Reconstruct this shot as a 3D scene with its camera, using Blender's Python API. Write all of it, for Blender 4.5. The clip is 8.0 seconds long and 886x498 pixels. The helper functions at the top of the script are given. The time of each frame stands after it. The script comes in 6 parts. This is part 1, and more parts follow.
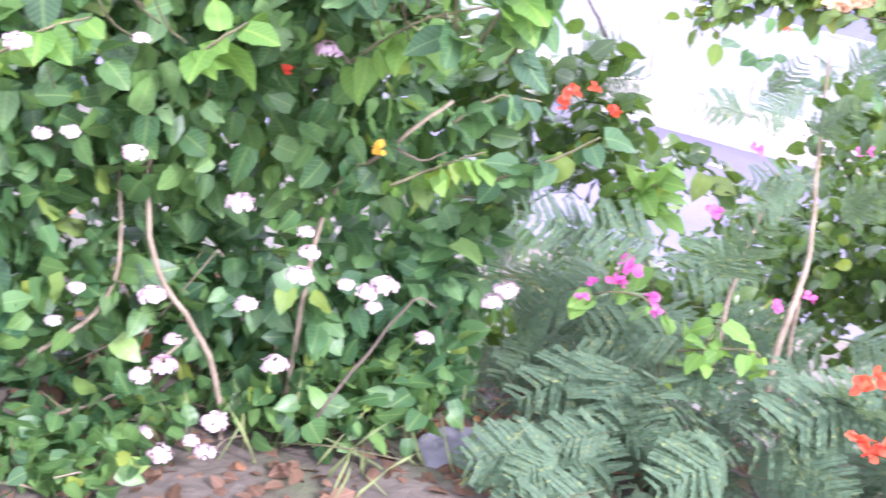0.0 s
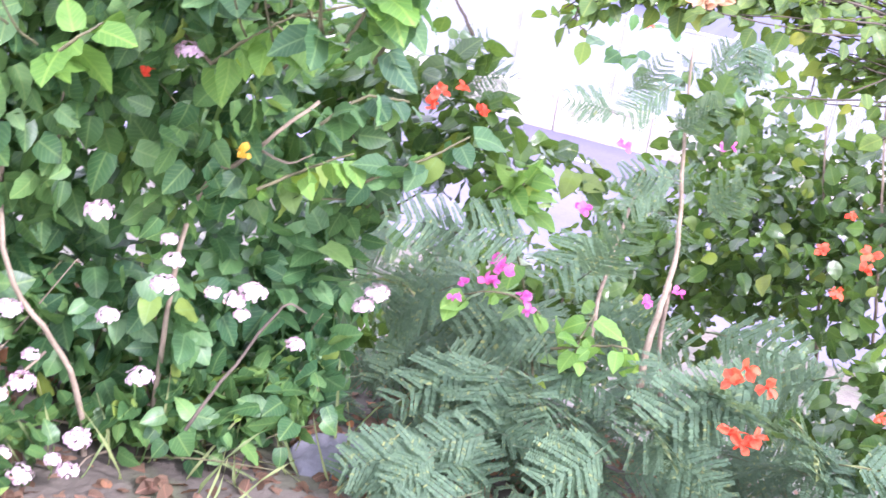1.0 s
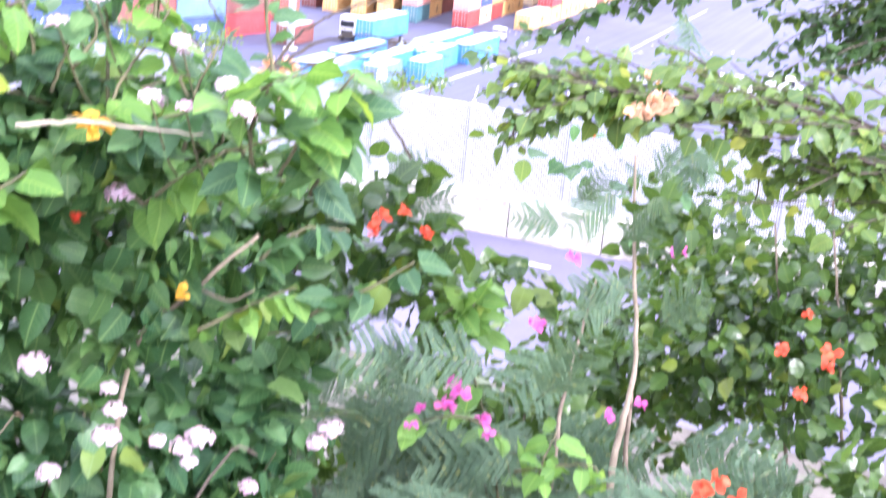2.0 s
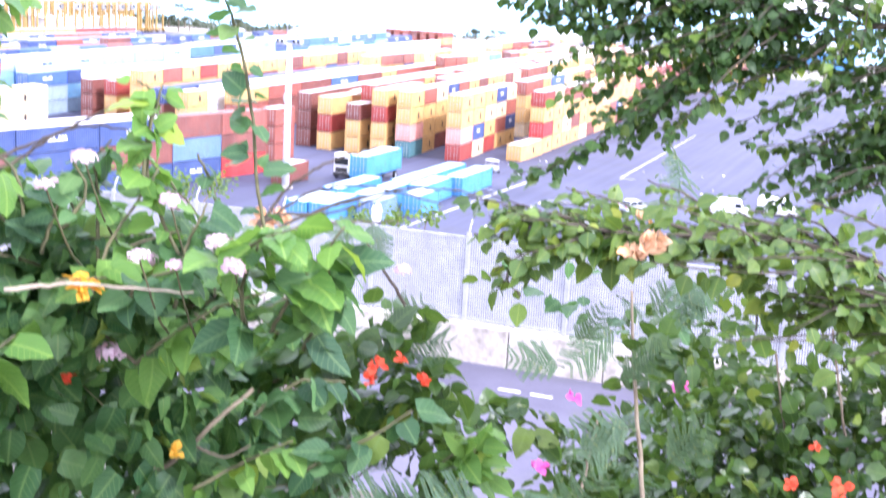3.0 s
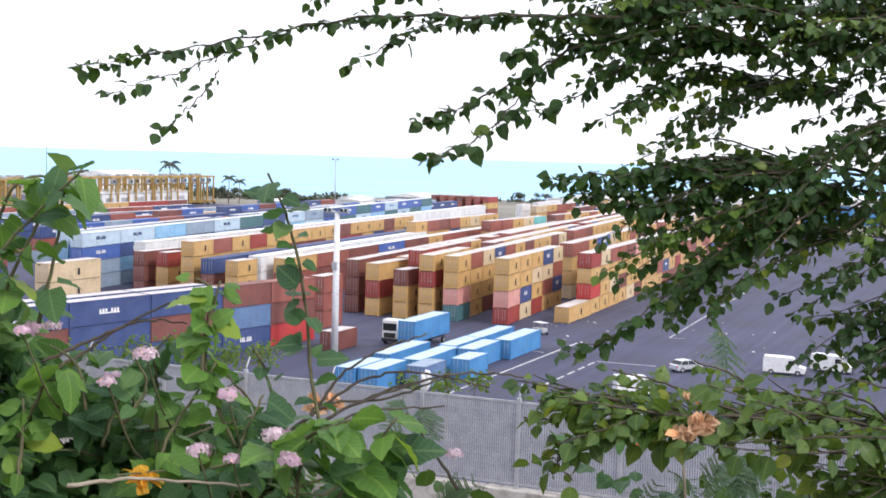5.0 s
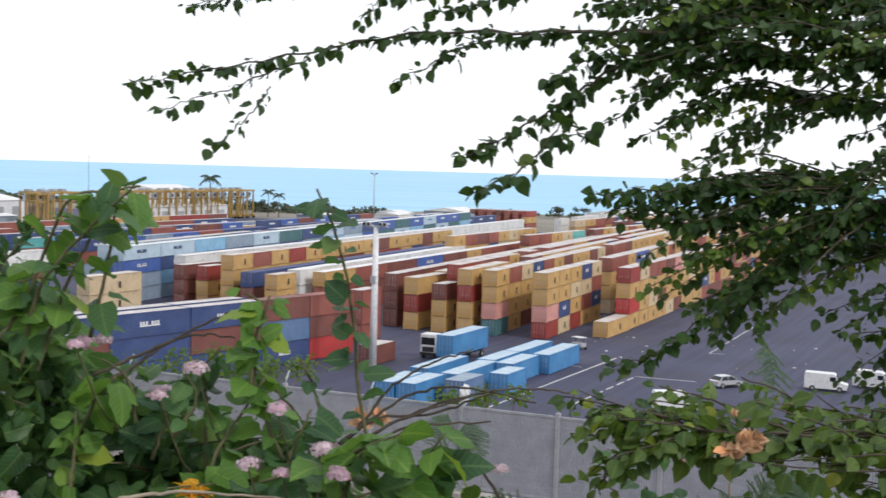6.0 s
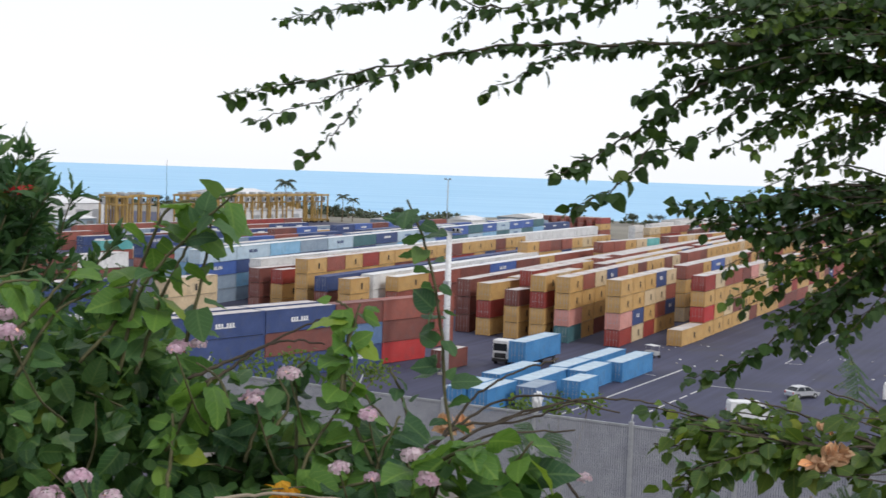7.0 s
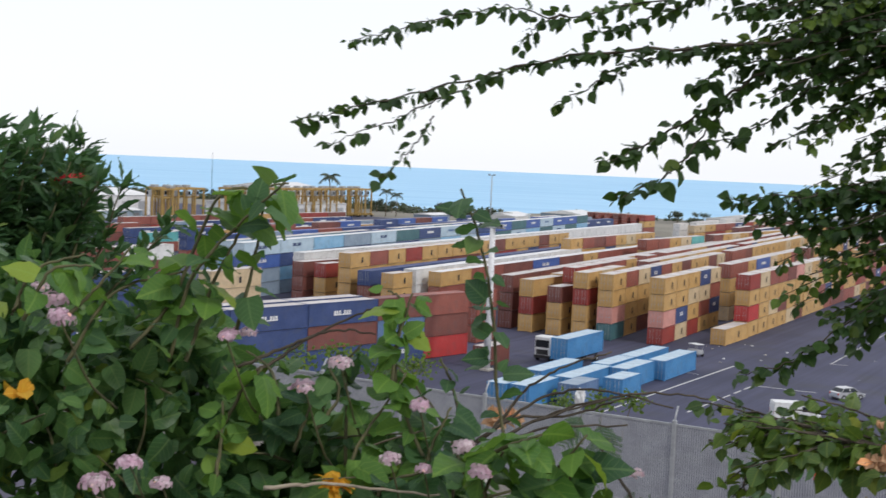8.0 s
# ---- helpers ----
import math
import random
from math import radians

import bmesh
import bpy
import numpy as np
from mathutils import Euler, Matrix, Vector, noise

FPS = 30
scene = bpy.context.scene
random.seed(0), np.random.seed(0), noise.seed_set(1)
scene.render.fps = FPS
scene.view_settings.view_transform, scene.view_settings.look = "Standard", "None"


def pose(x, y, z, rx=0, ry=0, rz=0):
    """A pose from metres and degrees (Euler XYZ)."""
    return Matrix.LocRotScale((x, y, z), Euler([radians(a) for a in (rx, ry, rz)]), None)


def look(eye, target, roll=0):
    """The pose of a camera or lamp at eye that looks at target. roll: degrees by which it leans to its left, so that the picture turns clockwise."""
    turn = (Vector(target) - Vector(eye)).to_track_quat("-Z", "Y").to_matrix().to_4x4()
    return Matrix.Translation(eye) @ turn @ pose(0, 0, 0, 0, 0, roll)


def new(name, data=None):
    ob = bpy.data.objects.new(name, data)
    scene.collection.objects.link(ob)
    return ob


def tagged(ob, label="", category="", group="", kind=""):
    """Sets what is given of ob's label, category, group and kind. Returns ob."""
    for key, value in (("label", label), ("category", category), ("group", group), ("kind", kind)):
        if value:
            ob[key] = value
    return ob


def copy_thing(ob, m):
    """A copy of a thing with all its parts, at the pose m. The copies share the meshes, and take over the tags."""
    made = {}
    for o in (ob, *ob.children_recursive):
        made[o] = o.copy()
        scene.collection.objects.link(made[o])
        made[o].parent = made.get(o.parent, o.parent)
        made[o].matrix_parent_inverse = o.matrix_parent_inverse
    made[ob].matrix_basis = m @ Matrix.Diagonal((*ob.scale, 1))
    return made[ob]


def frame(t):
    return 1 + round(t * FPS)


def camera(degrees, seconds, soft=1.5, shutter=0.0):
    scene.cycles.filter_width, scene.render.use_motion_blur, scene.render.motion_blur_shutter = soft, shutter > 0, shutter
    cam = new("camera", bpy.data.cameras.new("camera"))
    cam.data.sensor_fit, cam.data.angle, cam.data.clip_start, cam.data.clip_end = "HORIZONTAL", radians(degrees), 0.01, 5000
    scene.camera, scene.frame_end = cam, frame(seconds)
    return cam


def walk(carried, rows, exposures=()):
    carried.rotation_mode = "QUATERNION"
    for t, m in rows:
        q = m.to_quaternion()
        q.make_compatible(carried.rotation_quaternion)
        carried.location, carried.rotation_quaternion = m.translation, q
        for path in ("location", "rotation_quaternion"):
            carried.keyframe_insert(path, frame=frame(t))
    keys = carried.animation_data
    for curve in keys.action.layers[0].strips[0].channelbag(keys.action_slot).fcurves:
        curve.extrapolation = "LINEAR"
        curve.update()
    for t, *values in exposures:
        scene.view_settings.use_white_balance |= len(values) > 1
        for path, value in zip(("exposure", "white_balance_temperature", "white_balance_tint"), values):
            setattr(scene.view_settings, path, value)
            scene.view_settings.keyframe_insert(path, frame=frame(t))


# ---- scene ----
cam = camera(37.87, 8.0, soft=1.5, shutter=0.8)
walk(cam, [
    (0, pose(0.032, -0.076, 26.640, 66.694, -6.954, 0.657)),
    (0.5, pose(0.029, -0.054, 26.637, 66.957, -7.632, -2.572)),
    (1, pose(0.029, -0.033, 26.632, 67.355, -8.045, -5.303)),
    (2.5, pose(0.066, 0.055, 26.645, 75.953, -3.857, -8.936)),
    (3, pose(0.065, 0.059, 26.656, 78.497, -3.169, -8.864)),
    (3.5, pose(0.061, 0.049, 26.672, 81.148, -2.788, -8.249)),
    (4, pose(0.060, 0.035, 26.683, 82.871, -2.362, -8.074)),
    (4.5, pose(0.058, 0.019, 26.694, 84.554, -1.852, -7.509)),
    (6, pose(0.041, 0.009, 26.702, 86.245, -1.645, -5.213)),
    (6.5, pose(0.025, -0.008, 26.704, 86.041, -1.657, -3.600)),
    (7, pose(0.015, -0.025, 26.711, 86.394, -1.991, -1.948)),
    (7.5, pose(0.007, -0.013, 26.708, 86.379, -2.292, -1.119)),
    (8, pose(0.000, 0.000, 26.700, 86.118, -2.516, -0.001)),
], exposures=[(0, 2.93, 5500, 36), (1.2, 2.95, 5500, 36), (2.5, 2.62, 5450, 26), (3.5, 2.05, 5480, 25), (4.5, 1.15, 5750, 19), (6.0, 0.22, 6050, 11), (8.0, 0.02, 6020, 11)])

# ---- light ----
world = bpy.data.worlds.new("sky")
scene.world = world
world.use_nodes = True
wn = world.node_tree
sky = wn.nodes.new("ShaderNodeTexSky")
sky.sky_type = "NISHITA"
sky.sun_disc = False
sky.sun_elevation, sky.sun_rotation = radians(38), radians(137)
sky.air_density, sky.dust_density, sky.ozone_density = 1.0, 1.0, 1.0
# a bright layer of haze and thin cloud lies over the whole sky
dim = wn.nodes.new("ShaderNodeMixRGB")
dim.blend_type = "MULTIPLY"
dim.inputs[0].default_value, dim.inputs[2].default_value = 1.0, (0.12, 0.12, 0.12, 1)
cloud_noise = wn.nodes.new("ShaderNodeTexNoise")
cloud_noise.inputs["Scale"].default_value, cloud_noise.inputs["Detail"].default_value = 1.6, 5.0
cloud = wn.nodes.new("ShaderNodeValToRGB")
cloud.color_ramp.elements[0].color, cloud.color_ramp.elements[1].color = (1.01, 1.0, 1.0, 1), (1.13, 1.09, 1.04, 1)
haze = wn.nodes.new("ShaderNodeMixRGB")
haze.inputs[0].default_value = 0.86
wn.links.new(sky.outputs[0], dim.inputs[1])
wn.links.new(wn.nodes.new("ShaderNodeTexCoord").outputs["Generated"], cloud_noise.inputs["Vector"])
wn.links.new(cloud_noise.outputs[0], cloud.inputs[0])
wn.links.new(dim.outputs[0], haze.inputs[1])
wn.links.new(cloud.outputs[0], haze.inputs[2])
wn.links.new(haze.outputs[0], wn.nodes["Background"].inputs[0])
wn.nodes["Background"].inputs[1].default_value = 1.0
sun_data = bpy.data.lights.new("sun", "SUN")
sun_data.energy, sun_data.angle, sun_data.color = 1.4, radians(7), (1.0, 0.93, 0.84)
sun = new("sun", sun_data)
sun.matrix_world = look((57, -61, 65), (0, 0, 0))

# ---- materials ----
def mat(name, rough=0.6, metal=0.0):
    m = bpy.data.materials.new(name)
    m.use_nodes = True
    nt = m.node_tree
    b = nt.nodes["Principled BSDF"]
    b.inputs["Roughness"].default_value = rough
    b.inputs["Metallic"].default_value = metal
    return m, nt, b


def node(nt, kind, **values):
    n = nt.nodes.new(kind)
    for key, value in values.items():
        n.inputs[key.replace("_", " ")].default_value = value
    return n


def ramp(nt, source, stops):
    r = nt.nodes.new("ShaderNodeValToRGB")
    e = r.color_ramp.elements
    while len(e) < len(stops):
        e.new(0.5)
    for el, (at_, col) in zip(e, stops):
        el.position, el.color = at_, (*col, 1)
    nt.links.new(source, r.inputs[0])
    return r


def mixed(nt, fac, a, b, how="MIX"):
    m = nt.nodes.new("ShaderNodeMixRGB")
    m.blend_type = how
    for sock, v in ((m.inputs[0], fac), (m.inputs[1], a), (m.inputs[2], b)):
        if isinstance(v, (int, float)):
            sock.default_value = v
        elif isinstance(v, tuple):
            sock.default_value = (*v, 1)
        else:
            nt.links.new(v, sock)
    return m.outputs[0]


def bumped(nt, b, height, strength, distance):
    bump = node(nt, "ShaderNodeBump", Strength=strength, Distance=distance)
    nt.links.new(height, bump.inputs["Height"])
    nt.links.new(bump.outputs[0], b.inputs["Normal"])


def textured(name, low, high, scale, rough=0.7, metal=0.0, fine=8.0, bump=0.3, dist=0.01, stain=(0.5, 0.5, 0.5), stain_amount=0.0, space="Object"):
    """A surface between two colours: large patches, fine grain, stains and relief."""
    m, nt, b = mat(name, rough, metal)
    co = nt.nodes.new("ShaderNodeTexCoord").outputs[space]
    n1 = node(nt, "ShaderNodeTexNoise", Scale=scale, Detail=5.0)
    n2 = node(nt, "ShaderNodeTexNoise", Scale=scale * fine, Detail=4.0)
    for n in (n1, n2):
        nt.links.new(co, n.inputs["Vector"])
    base = ramp(nt, n1.outputs[0], [(0.3, low), (0.7, high)]).outputs[0]
    grain = ramp(nt, n2.outputs[0], [(0.25, (0.72, 0.72, 0.72)), (0.75, (1.0, 1.0, 1.0))]).outputs[0]
    col = mixed(nt, 0.7, base, grain, "MULTIPLY")
    if stain_amount:
        n3 = node(nt, "ShaderNodeTexNoise", Scale=scale * 2.7, Detail=6.0)
        nt.links.new(co, n3.inputs["Vector"])
        f = ramp(nt, n3.outputs[0], [(0.52, (0, 0, 0)), (0.72, (stain_amount,) * 3)]).outputs[0]
        col = mixed(nt, f, col, stain)
    nt.links.new(col, b.inputs["Base Color"])
    bumped(nt, b, n2.outputs[0], bump, dist)
    return m


def leaf_material(name, dark, light, through_col, gloss=0.45, yellow=0.04, veins=0.45):
    """Leaf blade: varies from leaf to leaf, with veins along the blade, and lets light through."""
    m, nt, b = mat(name, gloss)
    b.inputs["Specular IOR Level"].default_value = 0.38
    geo = nt.nodes.new("ShaderNodeNewGeometry").outputs["Random Per Island"]
    obj = nt.nodes.new("ShaderNodeObjectInfo").outputs["Random"]
    add = nt.nodes.new("ShaderNodeMath")
    add.operation = "ADD"
    nt.links.new(geo, add.inputs[0]), nt.links.new(obj, add.inputs[1])
    fr = nt.nodes.new("ShaderNodeMath")
    fr.operation = "FRACT"
    nt.links.new(add.outputs[0], fr.inputs[0])
    mid = tuple((p + q) / 2 for p, q in zip(dark, light))
    base = ramp(nt, fr.outputs[0], [(0.0, dark), (0.6, mid), (0.97 - yellow, light), (1.0, (light[0] * 2.2, light[1] * 1.4, light[2] * 0.8))]).outputs[0]
    co = nt.nodes.new("ShaderNodeTexCoord").outputs["Object"]
    nz = node(nt, "ShaderNodeTexNoise", Scale=45.0, Detail=3.0)
    nt.links.new(co, nz.inputs["Vector"])
    mott = ramp(nt, nz.outputs[0], [(0.3, (0.75, 0.75, 0.75)), (0.7, (1.1, 1.1, 1.1))]).outputs[0]
    col = mixed(nt, 0.8, base, mott, "MULTIPLY")
    # pale midrib and side veins along the blade
    uv = nt.nodes.new("ShaderNodeSeparateXYZ")
    nt.links.new(nt.nodes.new("ShaderNodeTexCoord").outputs["UV"], uv.inputs[0])

    def calc(op, p, q=None):
        k = nt.nodes.new("ShaderNodeMath")
        k.operation = op
        for sock, val in zip(k.inputs, (p, q)):
            if isinstance(val, (int, float)):
                sock.default_value = val
            elif val is not None:
                nt.links.new(val, sock)
        return k.outputs[0]

    off = calc("ABSOLUTE", calc("SUBTRACT", uv.outputs[0], 0.5))
    rib = calc("LESS_THAN", off, 0.035)
    side = calc("GREATER_THAN", calc("SINE", calc("MULTIPLY", calc("SUBTRACT", uv.outputs[1], calc("MULTIPLY", off, 0.55)), 46.0)), 0.86)
    vein = calc("MULTIPLY", calc("MAXIMUM", rib, calc("MULTIPLY", side, 0.6)), veins)
    col = mixed(nt, vein, col, (min(1, light[0] * 2.0), min(1, light[1] * 1.5), min(1, light[2] * 1.6)))
    nt.links.new(col, b.inputs["Base Color"])
    bumped(nt, b, calc("ADD", nz.outputs[0], calc("MULTIPLY", vein, -1.5)), 0.4, 0.004)
    tr = nt.nodes.new("ShaderNodeBsdfTranslucent")
    nt.links.new(mixed(nt, 0.5, col, through_col), tr.inputs[0])
    mx = nt.nodes.new("ShaderNodeMixShader")
    mx.inputs[0].default_value = 0.42
    nt.links.new(b.outputs[0], mx.inputs[1]), nt.links.new(tr.outputs[0], mx.inputs[2])
    nt.links.new(mx.outputs[0], nt.nodes["Material Output"].inputs[0])
    return m


M_LANTANA = leaf_material("lantana_leaf", (0.018, 0.066, 0.030), (0.092, 0.198, 0.062), (0.15, 0.30, 0.06))
# the lantana leaf again, lightened to stand in for brighter light
M_LIT_LEAF = leaf_material("lit_leaf", (0.024, 0.078, 0.030), (0.112, 0.222, 0.058), (0.18, 0.33, 0.06), 0.4)
M_YOUNG = leaf_material("young_leaf", (0.07, 0.17, 0.028), (0.14, 0.28, 0.045), (0.25, 0.42, 0.05))
M_TREE = leaf_material("tree_leaf", (0.018, 0.05, 0.012), (0.045, 0.10, 0.02), (0.10, 0.17, 0.02))
M_OLIVE = leaf_material("olive_leaf", (0.045, 0.10, 0.018), (0.11, 0.18, 0.025), (0.20, 0.28, 0.03))
M_FEATHER = leaf_material("feather_leaf", (0.052, 0.108, 0.062), (0.100, 0.172, 0.088), (0.18, 0.25, 0.08), 0.6)
M_NARROW = leaf_material("narrow_leaf", (0.025, 0.075, 0.028), (0.065, 0.145, 0.045), (0.10, 0.2, 0.04))
M_BRANCH = leaf_material("branch_leaf", (0.035, 0.085, 0.016), (0.12, 0.20, 0.03), (0.22, 0.32, 0.03))
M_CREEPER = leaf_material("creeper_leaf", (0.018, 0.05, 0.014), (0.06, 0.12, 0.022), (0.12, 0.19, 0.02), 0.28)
M_GRASS = leaf_material("grass_blade", (0.09, 0.15, 0.05), (0.22, 0.27, 0.10), (0.25, 0.3, 0.08), 0.6)
M_LITTER = leaf_material("dry_leaf", (0.08, 0.05, 0.03), (0.20, 0.13, 0.08), (0.3, 0.16, 0.06), 0.8)
M_DRYFLOWER = leaf_material("dry_flower", (0.52, 0.29, 0.15), (0.74, 0.50, 0.31), (0.6, 0.3, 0.1), 0.8)
M_WHITEPINK = leaf_material("pale_petal", (0.56, 0.38, 0.45), (0.76, 0.65, 0.67), (0.8, 0.6, 0.65), 0.7, 0.0)
M_PINK = leaf_material("pink_petal", (0.58, 0.36, 0.46), (0.76, 0.60, 0.66), (0.75, 0.5, 0.6), 0.7, 0.0)
M_MAGENTA = leaf_material("magenta_bract", (0.55, 0.09, 0.35), (0.70, 0.20, 0.48), (0.8, 0.1, 0.4), 0.7, 0.0)
M_ORANGE = leaf_material("orange_petal", (0.75, 0.06, 0.02), (0.85, 0.14, 0.06), (0.9, 0.12, 0.03), 0.6, 0.0)
M_RED = leaf_material("red_petal", (0.50, 0.02, 0.03), (0.66, 0.05, 0.05), (0.7, 0.05, 0.05), 0.6, 0.0)
M_YELLOW = leaf_material("yellow_petal", (0.75, 0.36, 0.02), (0.85, 0.48, 0.05), (0.9, 0.5, 0.03), 0.6, 0.0)
M_BARK = textured("bark", (0.10, 0.075, 0.05), (0.24, 0.19, 0.13), 14.0, 0.9, bump=0.8, dist=0.004)
M_DARKBARK = textured("dark_bark", (0.04, 0.03, 0.02), (0.10, 0.08, 0.055), 16.0, 0.9, bump=0.8, dist=0.003)
M_STEM = textured("brown_stem", (0.14, 0.11, 0.07), (0.27, 0.22, 0.15), 20.0, 0.9, bump=0.7, dist=0.003)
M_TWIG = textured("green_twig", (0.06, 0.06, 0.025), (0.13, 0.12, 0.05), 30.0, 0.8, bump=0.5, dist=0.002)
M_PALEBARK = textured("pale_bark", (0.25, 0.20, 0.14), (0.42, 0.36, 0.27), 18.0, 0.9, bump=0.7, dist=0.003)
M_SOIL = textured("dry_soil", (0.040, 0.034, 0.026), (0.105, 0.09, 0.068), 1.6, 0.95, bump=0.9, dist=0.03, stain=(0.06, 0.08, 0.03), stain_amount=0.7)
M_ASPHALT = textured("asphalt", (0.037, 0.039, 0.078), (0.061, 0.063, 0.113), 0.05, 0.85, fine=60.0, bump=0.2, dist=0.01, stain=(0.045, 0.045, 0.05), stain_amount=0.6)
M_ROAD = textured("road_asphalt", (0.07, 0.065, 0.098), (0.108, 0.10, 0.142), 0.6, 0.85, fine=40.0, bump=0.3, dist=0.006, stain=(0.08, 0.08, 0.085), stain_amount=0.6)
M_CONCRETE = textured("concrete", (0.36, 0.33, 0.29), (0.55, 0.51, 0.46), 1.5, 0.9, bump=0.5, dist=0.01, stain=(0.18, 0.16, 0.13), stain_amount=0.8)
M_GALV = textured("galvanised_steel", (0.34, 0.35, 0.36), (0.48, 0.49, 0.50), 3.0, 0.5, 0.3, bump=0.1)
M_BARS = textured("dull_steel_bars", (0.32, 0.325, 0.34), (0.44, 0.445, 0.46), 3.0, 0.6, 0.2, bump=0.1)
M_LINE = textured("road_paint", (0.55, 0.54, 0.50), (0.75, 0.74, 0.70), 2.0, 0.7, stain=(0.2, 0.2, 0.2), stain_amount=0.7)
M_WHITE = textured("white_paint", (0.66, 0.66, 0.66), (0.80, 0.80, 0.79), 0.4, 0.5, stain=(0.45, 0.42, 0.38), stain_amount=0.5)
M_DARK = textured("dark_rubber", (0.015, 0.015, 0.016), (0.04, 0.04, 0.042), 3.0, 0.7)
M_YELLOWSTEEL = textured("yellow_steel", (0.32, 0.20, 0.05), (0.45, 0.30, 0.09), 0.4, 0.5)
M_FOREST = leaf_material("far_foliage", (0.05, 0.07, 0.045), (0.10, 0.13, 0.08), (0.08, 0.1, 0.03))
M_SAND = textured("coast_ground", (0.16, 0.15, 0.12), (0.27, 0.25, 0.20), 0.02, 0.95, fine=20)
M_STONE = textured("grey_stone", (0.10, 0.10, 0.115), (0.19, 0.19, 0.21), 6.0, 0.85, bump=0.6, dist=0.01)


def yard_asphalt():
    """Weathered asphalt: wide patches, oil stains and long faint tyre tracks along the rows."""
    nt = M_ASPHALT.node_tree
    b = nt.nodes["Principled BSDF"]
    col = b.inputs["Base Color"].links[0].from_socket
    mp = nt.nodes.new("ShaderNodeMapping")
    mp.inputs["Scale"].default_value = (0.9, 0.02, 1)
    nt.links.new(nt.nodes.new("ShaderNodeTexCoord").outputs["Object"], mp.inputs[0])
    n = node(nt, "ShaderNodeTexNoise", Scale=1.0, Detail=4.0)
    nt.links.new(mp.outputs[0], n.inputs["Vector"])
    tracks = ramp(nt, n.outputs[0], [(0.40, (0.78, 0.78, 0.80)), (0.62, (1.12, 1.12, 1.12))]).outputs[0]
    nt.links.new(mixed(nt, 0.8, col, tracks, "MULTIPLY"), b.inputs["Base Color"])


yard_asphalt()


def glass_material():
    m, nt, b = mat("dark_glass", 0.12)
    b.inputs["Specular IOR Level"].default_value = 0.25
    b.inputs["Base Color"].default_value = (0.02, 0.025, 0.03, 1)
    return m


M_GLASS = glass_material()


def water_material():
    m, nt, b = mat("sea_water", 0.4)
    b.inputs["Specular IOR Level"].default_value = 0.15
    co = nt.nodes.new("ShaderNodeTexCoord").outputs["Object"]
    mp = nt.nodes.new("ShaderNodeMapping")
    mp.inputs["Scale"].default_value = (0.004, 0.02, 1)
    nt.links.new(co, mp.inputs[0])
    n = node(nt, "ShaderNodeTexNoise", Scale=1.0, Detail=6.0)
    nt.links.new(mp.outputs[0], n.inputs["Vector"])
    r = ramp(nt, n.outputs[0], [(0.35, (0.20, 0.45, 0.68)), (0.65, (0.29, 0.54, 0.75))])
    nt.links.new(r.outputs[0], b.inputs["Base Color"])
    n2 = node(nt, "ShaderNodeTexNoise", Scale=0.25, Detail=4.0)
    nt.links.new(co, n2.inputs["Vector"])
    bumped(nt, b, n2.outputs[0], 0.4, 0.6)
    return m


M_WATER = water_material()

# ---- building helpers ----
YARD = -29.5  # the yard, its road and its fence are turned by this much
CA, SA = math.cos(radians(29.5)), math.sin(radians(29.5))


def yard_pose(v, u, z=0.0, turn=0.0):
    """A pose from metres across (v) and along (u) the yard's rows."""
    return pose(u * SA + v * CA, u * CA - v * SA, z, 0, 0, YARD + turn)


def to_yard(x, y):
    return x * CA - y * SA, x * SA + y * CA


def mesh_of(name, bm, *mats):
    me = bpy.data.meshes.new(name)
    bm.to_mesh(me)
    bm.free()
    for m in mats:
        me.materials.append(m)
    return me


def part(name, bm, material, parent=None, label=""):
    me = mesh_of(name, bm, material) if isinstance(bm, bmesh.types.BMesh) else bm
    ob = new(name, me)
    ob.parent = parent
    return tagged(ob, label)


def piece(name, me, parent, m=None):
    ob = new(name, me)
    ob.parent = parent
    if m is not None:
        ob.matrix_basis = m
    return ob


def box(bm, x0, x1, y0, y1, z0, z1, bevel=0.0):
    vs = bmesh.ops.create_cube(bm, size=1.0)["verts"]
    for v in vs:
        v.co = Vector((x0 + (v.co.x + 0.5) * (x1 - x0), y0 + (v.co.y + 0.5) * (y1 - y0), z0 + (v.co.z + 0.5) * (z1 - z0)))
    if bevel:
        es = list({e for v in vs for e in v.link_edges})
        bmesh.ops.bevel(bm, geom=es, offset=bevel, segments=1, affect="EDGES")
    return bm


def tube(bm, pts, r0, r1, sides=6):
    """A tapering tube along a line of points."""
    pts = [Vector(p) for p in pts]
    rings = []
    for i, p in enumerate(pts):
        d = (pts[min(i + 1, len(pts) - 1)] - pts[max(i - 1, 0)]).normalized()
        a = d.cross(Vector((0.31, 0.17, 0.93))).normalized()
        b = d.cross(a)
        r = r0 + (r1 - r0) * i / max(1, len(pts) - 1)
        rings.append([bm.verts.new(p + (a * math.cos(k * 2 * math.pi / sides) + b * math.sin(k * 2 * math.pi / sides)) * r) for k in range(sides)])
    for q, w in zip(rings, rings[1:]):
        for k in range(sides):
            f = bm.faces.new((q[k], q[(k + 1) % sides], w[(k + 1) % sides], w[k]))
            f.smooth = True
    bm.faces.new(rings[0][::-1])
    bm.faces.new(rings[-1])
    return bm


